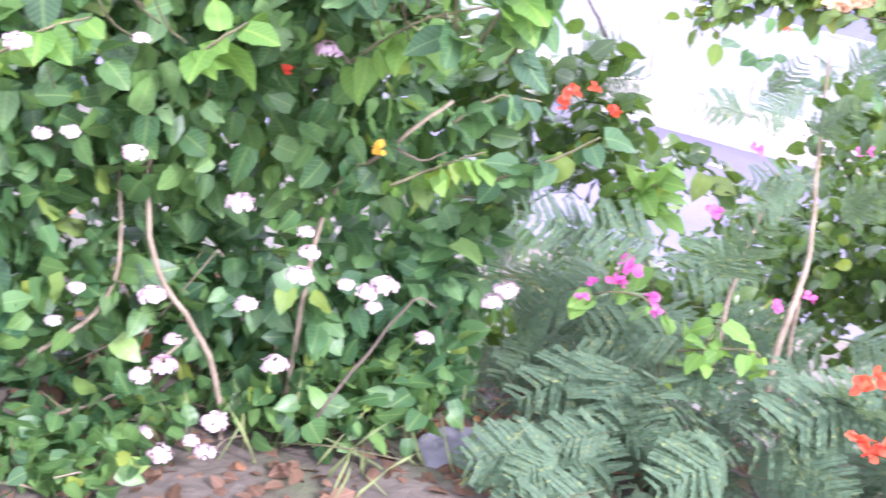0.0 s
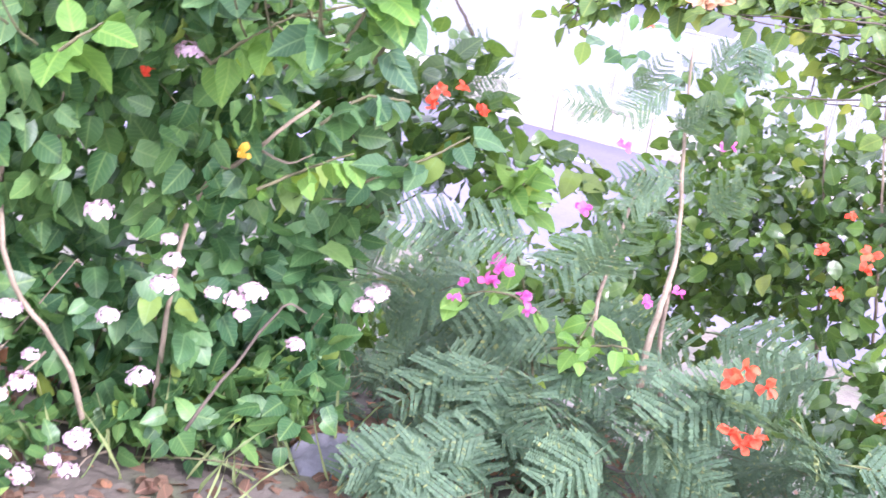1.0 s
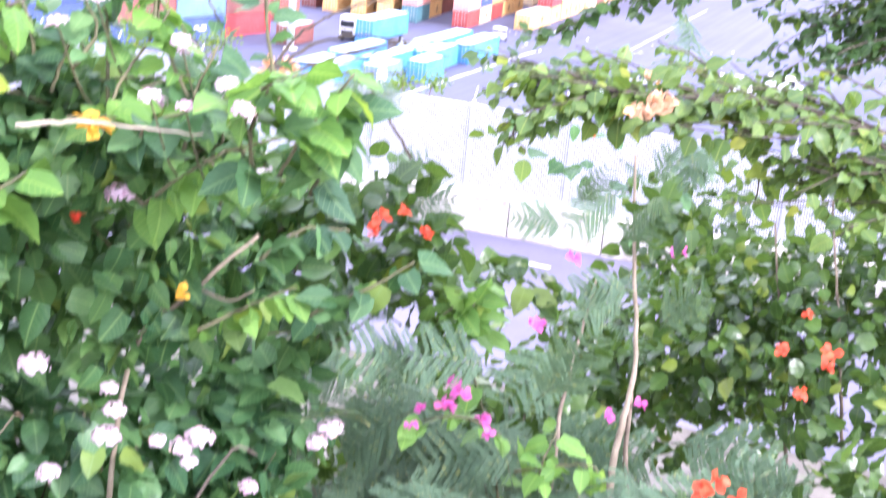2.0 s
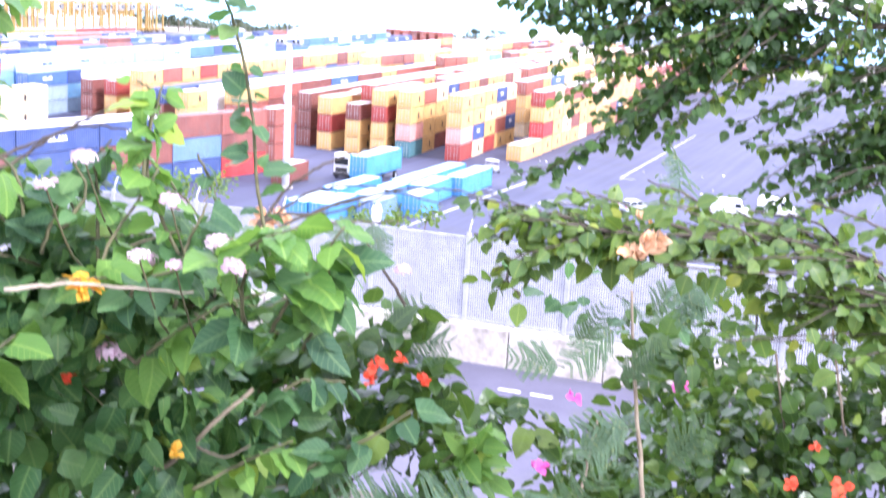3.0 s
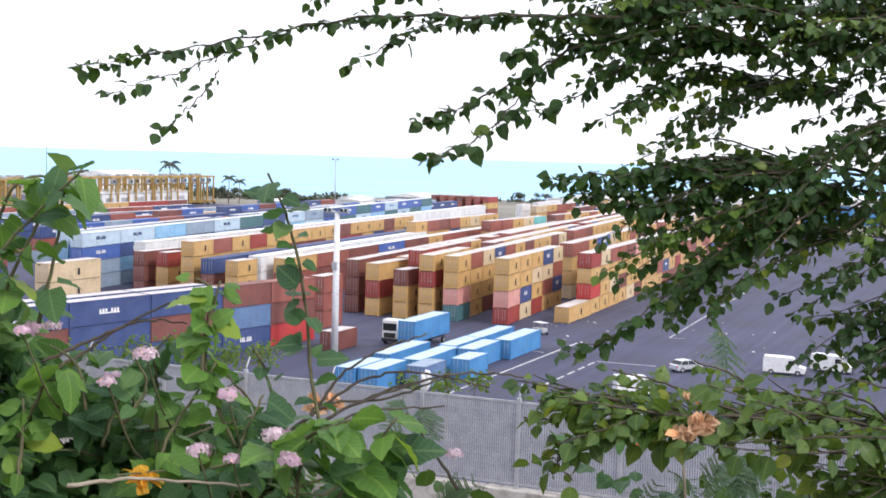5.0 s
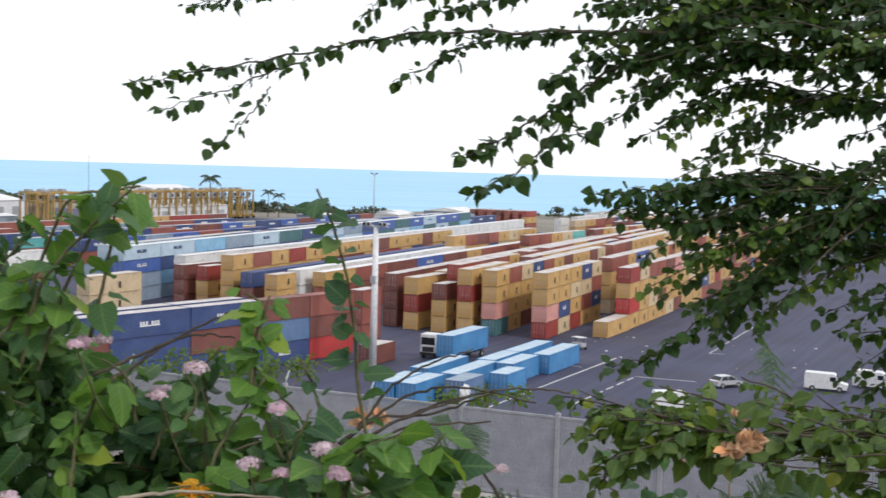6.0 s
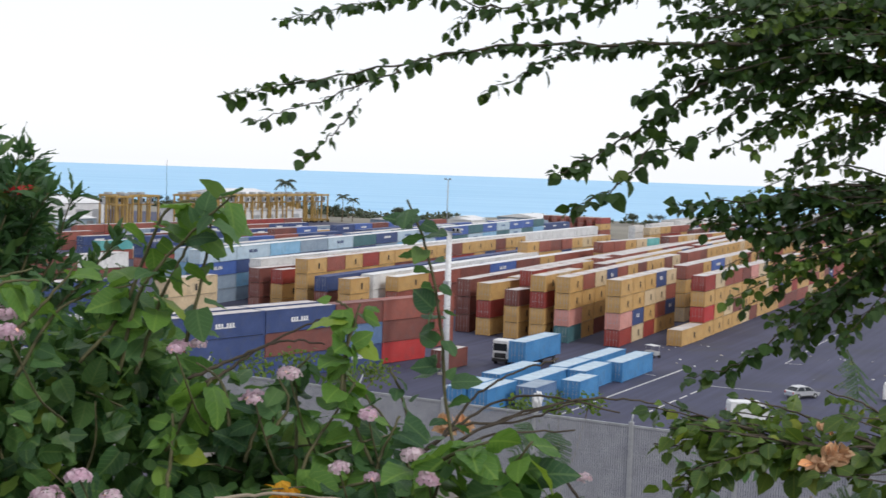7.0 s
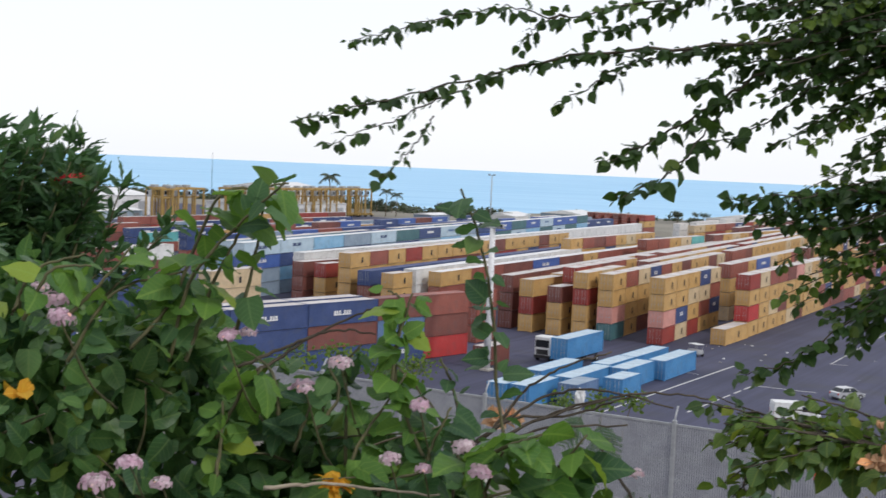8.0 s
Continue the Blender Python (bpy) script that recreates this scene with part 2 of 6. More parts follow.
def curved(pts, n=10, wobble=0.0, rng=random):
    """Points along a smooth line through a few given ones."""
    pts = [Vector(p) for p in pts]
    ext = [pts[0] * 2 - pts[1], *pts, pts[-1] * 2 - pts[-2]]
    out = []
    for i in range(1, len(ext) - 2):
        for k in range(n):
            t = k / n
            a, b, c, d = ext[i - 1:i + 3]
            out.append(0.5 * ((2 * b) + (c - a) * t + (2 * a - 5 * b + 4 * c - d) * t * t + (3 * b - a - 3 * c + d) * t ** 3))
    out.append(pts[-1])
    if wobble:
        out = [p + Vector((rng.uniform(-1, 1), rng.uniform(-1, 1), rng.uniform(-1, 1))) * wobble for p in out]
    return out


def empty(name, m, label, category, group="", kind=""):
    ob = new(name)
    ob.empty_display_size = 0.2
    ob.matrix_world = m
    return tagged(ob, label, category, group, kind)


# ---- leaves ----
OUTLINE = {
    "heart": (0.0, 0.39, 0.49, 0.50, 0.465, 0.395, 0.29, 0.155, 0.0), "round": (0.0, 0.30, 0.44, 0.50, 0.49, 0.43, 0.31, 0.16, 0.0),
    "lance": (0.0, 0.22, 0.40, 0.49, 0.50, 0.44, 0.32, 0.16, 0.0), "leaflet": (0.0, 0.46, 0.50, 0.38, 0.0), "petal": (0.0, 0.30, 0.48, 0.44, 0.0), "grass": (0.30, 0.48, 0.50, 0.44, 0.32, 0.0),
}


def blade(width, outline, fold=0.18, droop=0.25, heart=0.0, curl=0.0, twist=0.0):
    """A unit leaf blade along +y, up +z: vertices, faces and the place of each vertex on the blade. It is folded along its midrib, droops and curls."""
    half = OUTLINE[outline]
    n = len(half) - 1
    vs, fs, uv = [], [], []
    for i, h in enumerate(half):
        t = i / n
        w = width * h
        z, bend, tw = -droop * t * t, curl * t * t, twist * t
        back = heart * 0.09 * (i == 1) + heart * 0.03 * (i == 2)
        for side in (-1, 0, 1):
            x = side * w
            vs.append((x + bend, t - back * abs(side), z + (fold * w + 0.03 * math.sin(i * 2.4 + side)) * abs(side) + tw * x))
            uv.append((0.5 + 0.5 * side * (h / 0.5), t))
    for i in range(n):
        q = i * 3
        fs += [(q, q + 1, q + 4, q + 3), (q + 1, q + 2, q + 5, q + 4)]
    return np.array(vs), fs, np.array(uv)


HEART = [blade(0.78, "heart", 0.10, 0.20, 1.4), blade(0.72, "heart", 0.20, 0.32, 1.4, 0.08, 0.2), blade(0.82, "heart", 0.05, 0.14, 1.5, -0.08, -0.18), blade(0.70, "heart", 0.30, 0.10, 1.3, 0.05, 0.3), blade(0.76, "heart", -0.12, 0.30, 1.4, 0.04, -0.3)]
ROUND = [blade(0.74, "round", 0.15, 0.18, 0.3), blade(0.66, "round", 0.35, 0.3, 0.3, 0.1, 0.4), blade(0.80, "round", 0.08, 0.1, 0.4, -0.1, -0.3)]
LANCE = [blade(0.32, "lance", 0.3, 0.2), blade(0.28, "lance", 0.4, 0.35, 0.0, 0.1), blade(0.34, "lance", 0.2, 0.05, 0.0, -0.1)]
LEAFLET = [blade(0.46, "leaflet", 0.1, 0.05)]
PETAL = [blade(0.85, "petal", 0.2, 0.35)]
GRASS = [blade(0.035, "grass", 0.5, 0.55)]


def frames_of(fwd, up):
    f = fwd / np.linalg.norm(fwd, axis=1, keepdims=True)
    r = np.cross(f, up)
    r /= np.linalg.norm(r, axis=1, keepdims=True) + 1e-9
    u = np.cross(r, f)
    return np.stack([r, f, u], axis=2)


def uv_mesh(name, verts, faces, uvs, material):
    me = bpy.data.meshes.new(name)
    me.from_pydata(verts.tolist(), [], faces.tolist())
    layer = me.uv_layers.new(name="blade")
    layer.data.foreach_set("uv", uvs[faces.reshape(-1)].reshape(-1))
    me.materials.append(material)
    me.shade_smooth()
    me.update()
    return me


def scatter_arrays(template, pos, fwd, up, size):
    """Many blades: each at pos, pointing along fwd, its face towards up."""
    pos, fwd, up, size = (np.asarray(a, float) for a in (pos, fwd, up, size))
    R = frames_of(fwd, up)
    V, F, U, start = [], [], [], 0
    for j, (tv, tf, tuv) in enumerate(template):
        pick = np.arange(len(pos)) % len(template) == j
        if not pick.any():
            continue
        verts = np.einsum("nij,kj->nki", R[pick], tv) * size[pick][:, None, None] + pos[pick][:, None, :]
        n, k = len(verts), len(tv)
        F.append((np.arange(n)[:, None, None] * k + np.array(tf)[None] + start).reshape(-1, 4))
        V.append(verts.reshape(-1, 3))
        U.append(np.tile(tuv, (n, 1)))
        start += n * k
    return np.concatenate(V), np.concatenate(F), np.concatenate(U)


def scatter_mesh(name, template, pos, fwd, up, size, material):
    return uv_mesh(name, *scatter_arrays(template, pos, fwd, up, size), material)


def blade_mesh(name, template, material, which=0):
    tv, tf, tuv = template[which % len(template)]
    return uv_mesh(name, tv, np.array(tf), tuv, material)


def leaf_pose(pos, fwd, up, size):
    R = frames_of(np.array([fwd], float), np.array([up], float))[0]
    m = Matrix(R.tolist()).to_4x4()
    return Matrix.Translation(pos) @ m @ Matrix.Diagonal((size, size, size, 1))


def clump_leaves(clumps, density, rng, hang=0.5, shell=0.55):
    """Leaf places in ellipsoids (centre, radii): mostly near the shell, tilted outward and hanging."""
    pos, fwd, up = [], [], []
    for c, r in clumps:
        c, r = np.array(c), np.array(r)
        n = int(density * (r[0] * r[1] + r[1] * r[2] + r[0] * r[2]) * 4.2)
        d = rng.normal(size=(n, 3))
        d /= np.linalg.norm(d, axis=1, keepdims=True)
        rad = shell + (1.08 - shell) * rng.random((n, 1)) ** 0.7
        rad *= 1 + 0.14 * np.sin(d[:, :1] * 9 + c[0] * 7) * np.cos(d[:, 2:] * 8)
        pos.append(c + d * rad * r)
        out = d + rng.normal(size=(n, 3)) * 0.65
        f = rng.normal(size=(n, 3)) * 0.85 + d * 0.5
        f[:, 2] -= hang
        fwd.append(f)
        u = out.copy()
        u[:, 2] += 0.55
        up.append(u)
    return np.concatenate(pos), np.concatenate(fwd), np.concatenate(up)


# ---- ground ----
ROAD_Z = 19.4


def ground_height(v, u):
    prof = [(-400, 27.5), (-40, 26.6), (-3, 25.35), (1.6, 25.25), (2.6, 25.1), (5, 23.9), (9, 21.8), (14, 19.9), (16.0, 19.42), (17, ROAD_Z), (24.6, ROAD_Z), (28, 18.6), (40, 9.0), (62, 0.6), (75, 0), (5000, 0)]
    for (a, za), (b, zb) in zip(prof, prof[1:]):
        if u <= b:
            t = (u - a) / (b - a)
            z = za + (zb - za) * t
            break
    shore = 590 + 100 * min(1.0, max(0.0, (v + 350) / 60))
    if u > shore:
        z -= min(6.0, (u - shore) * 0.08)
    if u < 16:
        z += 0.10 * noise.noise((v * 0.9, u * 0.9, 0)) + 0.03 * noise.noise((v * 4, u * 4, 3))
    return z


def build_ground():
    us = [-400, -150, -60, -30, -15, -8, -5] + [-3 + 0.3 * i for i in range(32)] + [7 + 0.75 * i for i in range(13)] + [16.4, 17, 20, 24.6, 26, 28, 31, 34, 37, 40, 45, 50, 56, 62, 68, 75, 120, 200, 300, 400, 450, 500, 560, 590, 610, 630, 660, 690, 710, 730, 760, 1500, 4700]
    vs = [-3000, -1500, -800, -500, -350, -330, -310, -290, -200, -100, -60, -40, -30, -24] + [-20 + 0.8 * i for i in range(16)] + [-7.4 + 0.3 * i for i in range(50)] + [8 + 1.2 * i for i in range(12)] + [30, 50, 80, 150, 300, 600, 1200, 2500]
    bm = bmesh.new()
    grid = [[bm.verts.new((v, u, ground_height(v, u))) for v in vs] for u in us]
    for i in range(len(us) - 1):
        for k in range(len(vs) - 1):
            f = bm.faces.new((grid[i][k], grid[i][k + 1], grid[i + 1][k + 1], grid[i + 1][k]))
            uc = (us[i] + us[i + 1]) / 2
            f.material_index = 0 if uc < 16.7 else 1 if uc < 26 else 4 if uc < 64 else 2 if uc < 480 else 3
            f.smooth = True
    ob = new("ground", mesh_of("ground", bm, M_SOIL, M_ROAD, M_ASPHALT, M_SAND, M_CONCRETE))
    ob.matrix_world = pose(0, 0, 0, 0, 0, YARD)
    return tagged(ob, "dry hillside falling to a grey road and a wide asphalt yard", "ground", kind="structure")


build_ground()


def build_sea():
    bm = bmesh.new()
    n, r = 64, 4800
    ring = [bm.verts.new((r * math.sin(i / n * 2 * math.pi), r * math.cos(i / n * 2 * math.pi), 0.0)) for i in range(n)]
    inner = [bm.verts.new((0.12 * v.co.x, 0.12 * v.co.y, 0)) for v in ring]
    for i in range(n):
        bm.faces.new((ring[i], inner[i], inner[(i + 1) % n], ring[(i + 1) % n]))
    ob = new("water", mesh_of("water", bm, M_WATER))
    ob.location = (0, 0, -1.2)
    return tagged(ob, "calm pale turquoise sea reaching the horizon", "sea", kind="structure")


build_sea()

# ---- containers ----
CONTAINER_COLOURS = {
    "yellow": ((0.49, 0.29, 0.095), (0.60, 0.385, 0.15)), "beige": ((0.55, 0.42, 0.25), (0.66, 0.52, 0.33)),
    "red": ((0.25, 0.035, 0.028), (0.34, 0.06, 0.045)), "rust": ((0.24, 0.07, 0.05), (0.33, 0.105, 0.075)),
    "brown": ((0.15, 0.05, 0.04), (0.23, 0.08, 0.06)), "navy": ((0.03, 0.055, 0.16), (0.06, 0.09, 0.22)),
    "blue": ((0.05, 0.10, 0.33), (0.08, 0.15, 0.42)), "sky": ((0.045, 0.19, 0.42), (0.09, 0.28, 0.54)),
    "pale": ((0.40, 0.52, 0.62), (0.52, 0.63, 0.70)), "teal": ((0.10, 0.36, 0.36), (0.16, 0.46, 0.44)),
    "white": ((0.66, 0.66, 0.64), (0.80, 0.80, 0.78)), "pink": ((0.55, 0.24, 0.20), (0.66, 0.34, 0.29)),
    "lightblue": ((0.20, 0.42, 0.62), (0.32, 0.52, 0.70)), "scarlet": ((0.40, 0.03, 0.03), (0.50, 0.055, 0.05)), "grey": ((0.22, 0.29, 0.37), (0.31, 0.38, 0.46)),
    "steel": ((0.09, 0.16, 0.30), (0.14, 0.22, 0.37)), "green": ((0.05, 0.13, 0.15), (0.08, 0.18, 0.19)),
}
CM = {k: textured("painted_steel_" + k, a, b, 0.35, 0.55, fine=9, bump=0.15, stain=tuple(0.45 * q + 0.05 for q in a), stain_amount=0.55) for k, (a, b) in CONTAINER_COLOURS.items()}
M_ROOF = textured("pale_roof_steel", (0.42, 0.38, 0.36), (0.64, 0.60, 0.57), 0.3, 0.5, stain=(0.35, 0.25, 0.2), stain_amount=0.6)
container_meshes = {}


def corrugated(bm, p0, along, outward, length, z0, z1, pitch, depth):
    n = max(4, int(length / pitch) * 2)
    prev = None
    for i in range(n + 1):
        off = depth if (i // 1) % 2 else 0.0
        p = p0 + along * (length * i / n) + outward * off
        a, b = bm.verts.new((p.x, p.y, z0)), bm.verts.new((p.x, p.y, z1))
        if prev:
            bm.faces.new((prev[0], a, b, prev[1]))
        prev = (a, b)


def container_body(L, Hh):
    """Corner posts, rails, ribbed walls and a shallow ribbed roof."""
    bm = bmesh.new()
    W = 2.44
    for x in (0, W - 0.16):
        for y in (0, L - 0.16):
            box(bm, x, x + 0.16, y, y + 0.16, 0, Hh)
    for x in (0.0, W - 0.08):
        for z in (0.08, Hh - 0.10):
            box(bm, x, x + 0.08, 0.16, L - 0.16, z, z + 0.10)
    for y in (0.0, L - 0.08):
        for z in (0.08, Hh - 0.12):
            box(bm, 0.16, W - 0.16, y, y + 0.08, z, z + 0.10)
    corrugated(bm, Vector((0.05, L - 0.16, 0)), Vector((0, -1, 0)), Vector((-1, 0, 0)), L - 0.32, 0.16, Hh - 0.1, 0.28, -0.036)
    corrugated(bm, Vector((W - 0.05, 0.16, 0)), Vector((0, 1, 0)), Vector((1, 0, 0)), L - 0.32, 0.16, Hh - 0.1, 0.28, -0.036)
    corrugated(bm, Vector((W - 0.16, L - 0.05, 0)), Vector((-1, 0, 0)), Vector((0, 1, 0)), W - 0.32, 0.12, Hh - 0.12, 0.28, -0.036)
    return bm


def container_roof(L, Hh):
    bm = bmesh.new()
    n = int(L / 0.5) * 2
    prev = None
    for i in range(n + 1):
        y, z = 0.08 + (L - 0.16) * i / n, Hh - 0.03 + (0.02 if i % 2 else 0.0)
        a, b = bm.verts.new((0.08, y, z)), bm.verts.new((2.36, y, z))
        if prev:
            bm.faces.new((prev[0], prev[1], b, a))
        prev = (a, b)
    return bm


def door_leaf(Hh):
    bm = bmesh.new()
    box(bm, 0, 1.05, 0.03, 0.08, 0.12, Hh - 0.12)
    for z in (0.12, 0.5 * Hh - 0.3, 0.5 * Hh + 0.3):
        box(bm, 0.06, 0.99, 0.015, 0.03, z + 0.12, z + 0.48 * 1.2)
    return bm


def lock_rod(Hh):
    bm = bmesh.new()
    tube(bm, [(0, 0.0, 0.1), (0, 0.0, Hh - 0.1)], 0.02, 0.02, 5)
    box(bm, -0.12, 0.14, -0.02, 0.01, 1.0, 1.06)
    return bm


def container(L, Hh, colour, roof="pale", mark=None, name="shipping_container"):
    """A container prototype at the origin: x across, y along, its door end at y = 0."""
    key = (L, Hh)
    if key not in container_meshes:
        container_meshes[key] = dict(body=container_body(L, Hh), roof=container_roof(L, Hh), door=door_leaf(Hh), rod=lock_rod(Hh))
    src = container_meshes[key]
    size = "forty-foot" if L > 8 else "twenty-foot"
    word = {"sky": "light blue", "pale": "pale blue", "navy": "dark blue"}.get(colour, colour)
    th = empty(name, Matrix.Identity(4), f"weathered {word} {size} steel shipping container in a stacked row", "container", "containers in the yard")
    part("body", src["body"].copy(), CM[colour], th)
    part("roof", src["roof"].copy(), M_ROOF if roof == "pale" else M_WHITE if roof == "white" else CM["pale"] if colour == "sky" else CM["grey"] if colour == "steel" else CM[colour], th, "sun-bleached steel roof")
    for x in (0.165, 1.225):
        d = part("door", src["door"].copy(), CM[colour], th)
        d.location = (x, 0, 0)
        for rx in (0.3, 0.75):
            r = part("lock_rod", src["rod"].copy(), M_GALV, d, "galvanised locking rod")
            r.location = (rx, 0.0, 0)
    if mark:
        mcol, y0, y1, z0, z1 = mark
        bm = bmesh.new()
        if mcol is M_DARK:
            box(bm, 2.442, 2.452, y0, y1, z0, z1)
        else:
            # one strip with a row of upright bars
            step = (y1 - y0) / 7
            outline = [(y0, z0 - 0.08), (y1, z0 - 0.08), (y1, z0 + 0.06)]
            for k in (6, 5, 4, 2, 1, 0):
                outline += [(y0 + step * (k + 0.74), z0 + 0.06), (y0 + step * (k + 0.74), z1), (y0 + step * (k + 0.04), z1), (y0 + step * (k + 0.04), z0 + 0.06)]
            face = bm.faces.new([bm.verts.new((2.452, y, z)) for y, z in outline])
            back = bmesh.ops.extrude_face_region(bm, geom=[face])
            bmesh.ops.translate(bm, verts=[q for q in back["geom"] if isinstance(q, bmesh.types.BMVert)], vec=(-0.01, 0, 0))
            bmesh.ops.recalc_face_normals(bm, faces=bm.faces)
        part("emblem", bm, mcol, th, "plain painted emblem")
    return th


protos = {}


def place_container(v, u, z, L, Hh, colour, mark="auto", roof="pale", turn=0.0):
    key = (L, Hh, colour, roof, mark)
    if key not in protos:
        mk = None
        if mark == "auto":
            if colour in ("yellow", "beige"):
                mk = (M_DARK, L * 0.55, L * 0.55 + 0.5, 0.75, 1.75)
            elif colour in ("navy", "blue", "pale"):
                mk = (M_WHITE if colour != "pale" else CM["navy"], L * 0.35, L * 0.6, 1.3, 1.8)
        protos[key] = container(L, Hh, colour, roof, mk)
        protos[key].matrix_world = yard_pose(v, u, z, turn)
        return protos[key]
    return copy_thing(protos[key], yard_pose(v, u, z, turn))


FAMILY = {"warm": ["yellow"] * 9 + ["rust", "rust", "red", "beige", "brown", "brown", "navy"], "red": ["brown", "rust", "red", "brown", "rust", "yellow"],
          "mixed": ["yellow", "yellow", "yellow", "rust", "rust", "brown", "brown", "blue", "white", "beige", "teal"], "blue": ["navy", "blue", "navy", "rust", "navy", "grey", "navy", "brown"],
          "pale": ["pale", "lightblue", "grey", "pale", "blue", "steel", "green", "navy"], "white": ["white"]}
far_boxes = {}


def stack_row(v, u0, u1, levels, family, rng, L=6.06, Hh=2.59, front=(), dips=0.12, singles=4, turn=0.0, tops=(), roof="pale", stop=False):
    """A row of stacks from u0 to u1, turned a little from the yard's line. front names the colours of the first stack from the top down;
    tops names the upper boxes along the row, a colour or (colour, length), None for a gap. The first stacks are single things."""
    c, sn = math.cos(radians(turn)), math.sin(radians(turn))
    run, i = 0.0, 0
    pick = FAMILY[family]
    tops = list(tops)
    while u0 + run + L <= u1 and not (stop and i and not tops):
        top = tops.pop(0) if tops else ""
        if top is None:
            run += 7.0
            continue
        top, length = top if isinstance(top, tuple) else (top, L)
        n = levels if top or rng.random() > dips or i == 0 else max(1, levels - 1)
        if i == 0 and front:
            n = len(front)
        for k in range(n):
            colour = pick[rng.randrange(len(pick))]
            if top and k == n - 1:
                colour = top
            if i == 0 and front:
                colour = front[n - 1 - k]
            bv, bu = v - run * sn, u0 + run * c
            if i < singles:
                place_container(bv, bu, k * Hh, length, Hh, colour, roof=roof, turn=turn)
            else:
                far_boxes.setdefault((colour, roof), []).append((bv + rng.uniform(-0.05, 0.05), bu, k * Hh, length, Hh, turn))
        run += length + 0.12 + rng.random() * 0.1
        i += 1


def build_far_stacks():
    """The containers further back, joined: ribbed boxes with a roof, lock rods on the door end and an emblem."""
    names = sorted({colour for colour, roof in far_boxes})
    verts, faces, index = [], [], []
    roofs = {"pale": len(names), "white": len(names) + 3}

    for colour, roof in far_boxes:
        ci = names.index(colour)
        for v, u, z0, L, Hh, turn in far_boxes[colour, roof]:
            c, sn = math.cos(radians(turn)), math.sin(radians(turn))

            def quad(q, m):
                n = len(verts)
                verts.extend((v + x * c - y * sn, u + x * sn + y * c, z) for x, y, z in q)
                faces.append((n, n + 1, n + 2, n + 3))
                index.append(m)

            w, top, z = 2.44, z0 + Hh - 0.02, z0 + 0.09
            quad([(0, 0, z), (w, 0, z), (w, 0, top), (0, 0, top)], ci)
            quad([(w, L, z), (0, L, z), (0, L, top), (w, L, top)], ci)
            quad([(0, L, z), (0, 0, z), (0, 0, top), (0, L, top)], ci)
            n = 12 if L < 8 else 24
            for i in range(n):
                a, b = L * i / n, L * (i + 1) / n
                xa, xb = w - 0.05 * (i % 2), w - 0.05 * ((i + 1) % 2)
                quad([(xa, a, z), (xb, b, z), (xb, b, top), (xa, a, top)], ci)
            quad([(0, 0, top), (w, 0, top), (w, L, top), (0, L, top)], roofs.get(roof, ci))
            for x in (0.45, 0.95, 1.5, 2.0):
                quad([(x, -0.03, z + 0.1), (x + 0.05, -0.03, z + 0.1), (x + 0.05, -0.03, top - 0.1), (x, -0.03, top - 0.1)], len(names) + 4)
            if colour in ("yellow", "beige"):
                y = L * 0.55
                quad([(w + 0.02, y, z + 0.75), (w + 0.02, y + 0.5, z + 0.75), (w + 0.02, y + 0.5, z + 1.75), (w + 0.02, y, z + 1.75)], len(names) + 1)
            elif colour in ("navy", "blue", "pale", "grey"):
                y = L * 0.35
                quad([(w + 0.02, y, z + 1.2), (w + 0.02, y + L * 0.3, z + 1.2), (w + 0.02, y + L * 0.3, z + 1.7), (w + 0.02, y, z + 1.7)], len(names) + (2 if colour in ("navy", "blue") else 5))
    me = bpy.data.meshes.new("container_stacks")
    me.from_pydata(verts, [], faces)
    for m in [CM[c] for c in names] + [M_ROOF, M_DARK, M_WHITE, M_WHITE, M_GALV, CM["steel"]]:
        me.materials.append(m)
    me.polygons.foreach_set("material_index", index)
    me.update()
    ob = new("container_stacks", me)
    ob.matrix_world = pose(0, 0, 0, 0, 0, YARD)
    tagged(ob, "long rows of stacked yellow, red and blue shipping containers", "containers", kind="stuff")


def skew_row(x, y, az, columns, Hh):
    """A row set at its own angle, from its far end back: each column names its length and its colours from the ground up."""
    a = radians(az)
    d = 0.0
    for L, colours in columns:
        d += L + 0.15
        for k, colour in enumerate(colours):
            px, py = x - d * math.sin(a) - 2.44 * math.cos(a), y - d * math.cos(a) + 2.44 * math.sin(a)
            v, u = to_yard(px, py)
            place_container(v, u, k * Hh, L, Hh, colour, turn=29.5 - az, mark="auto" if k == 2 or (k == 0 and L < 10) else None, roof="own" if colour in ("rust", "brown") else "pale")


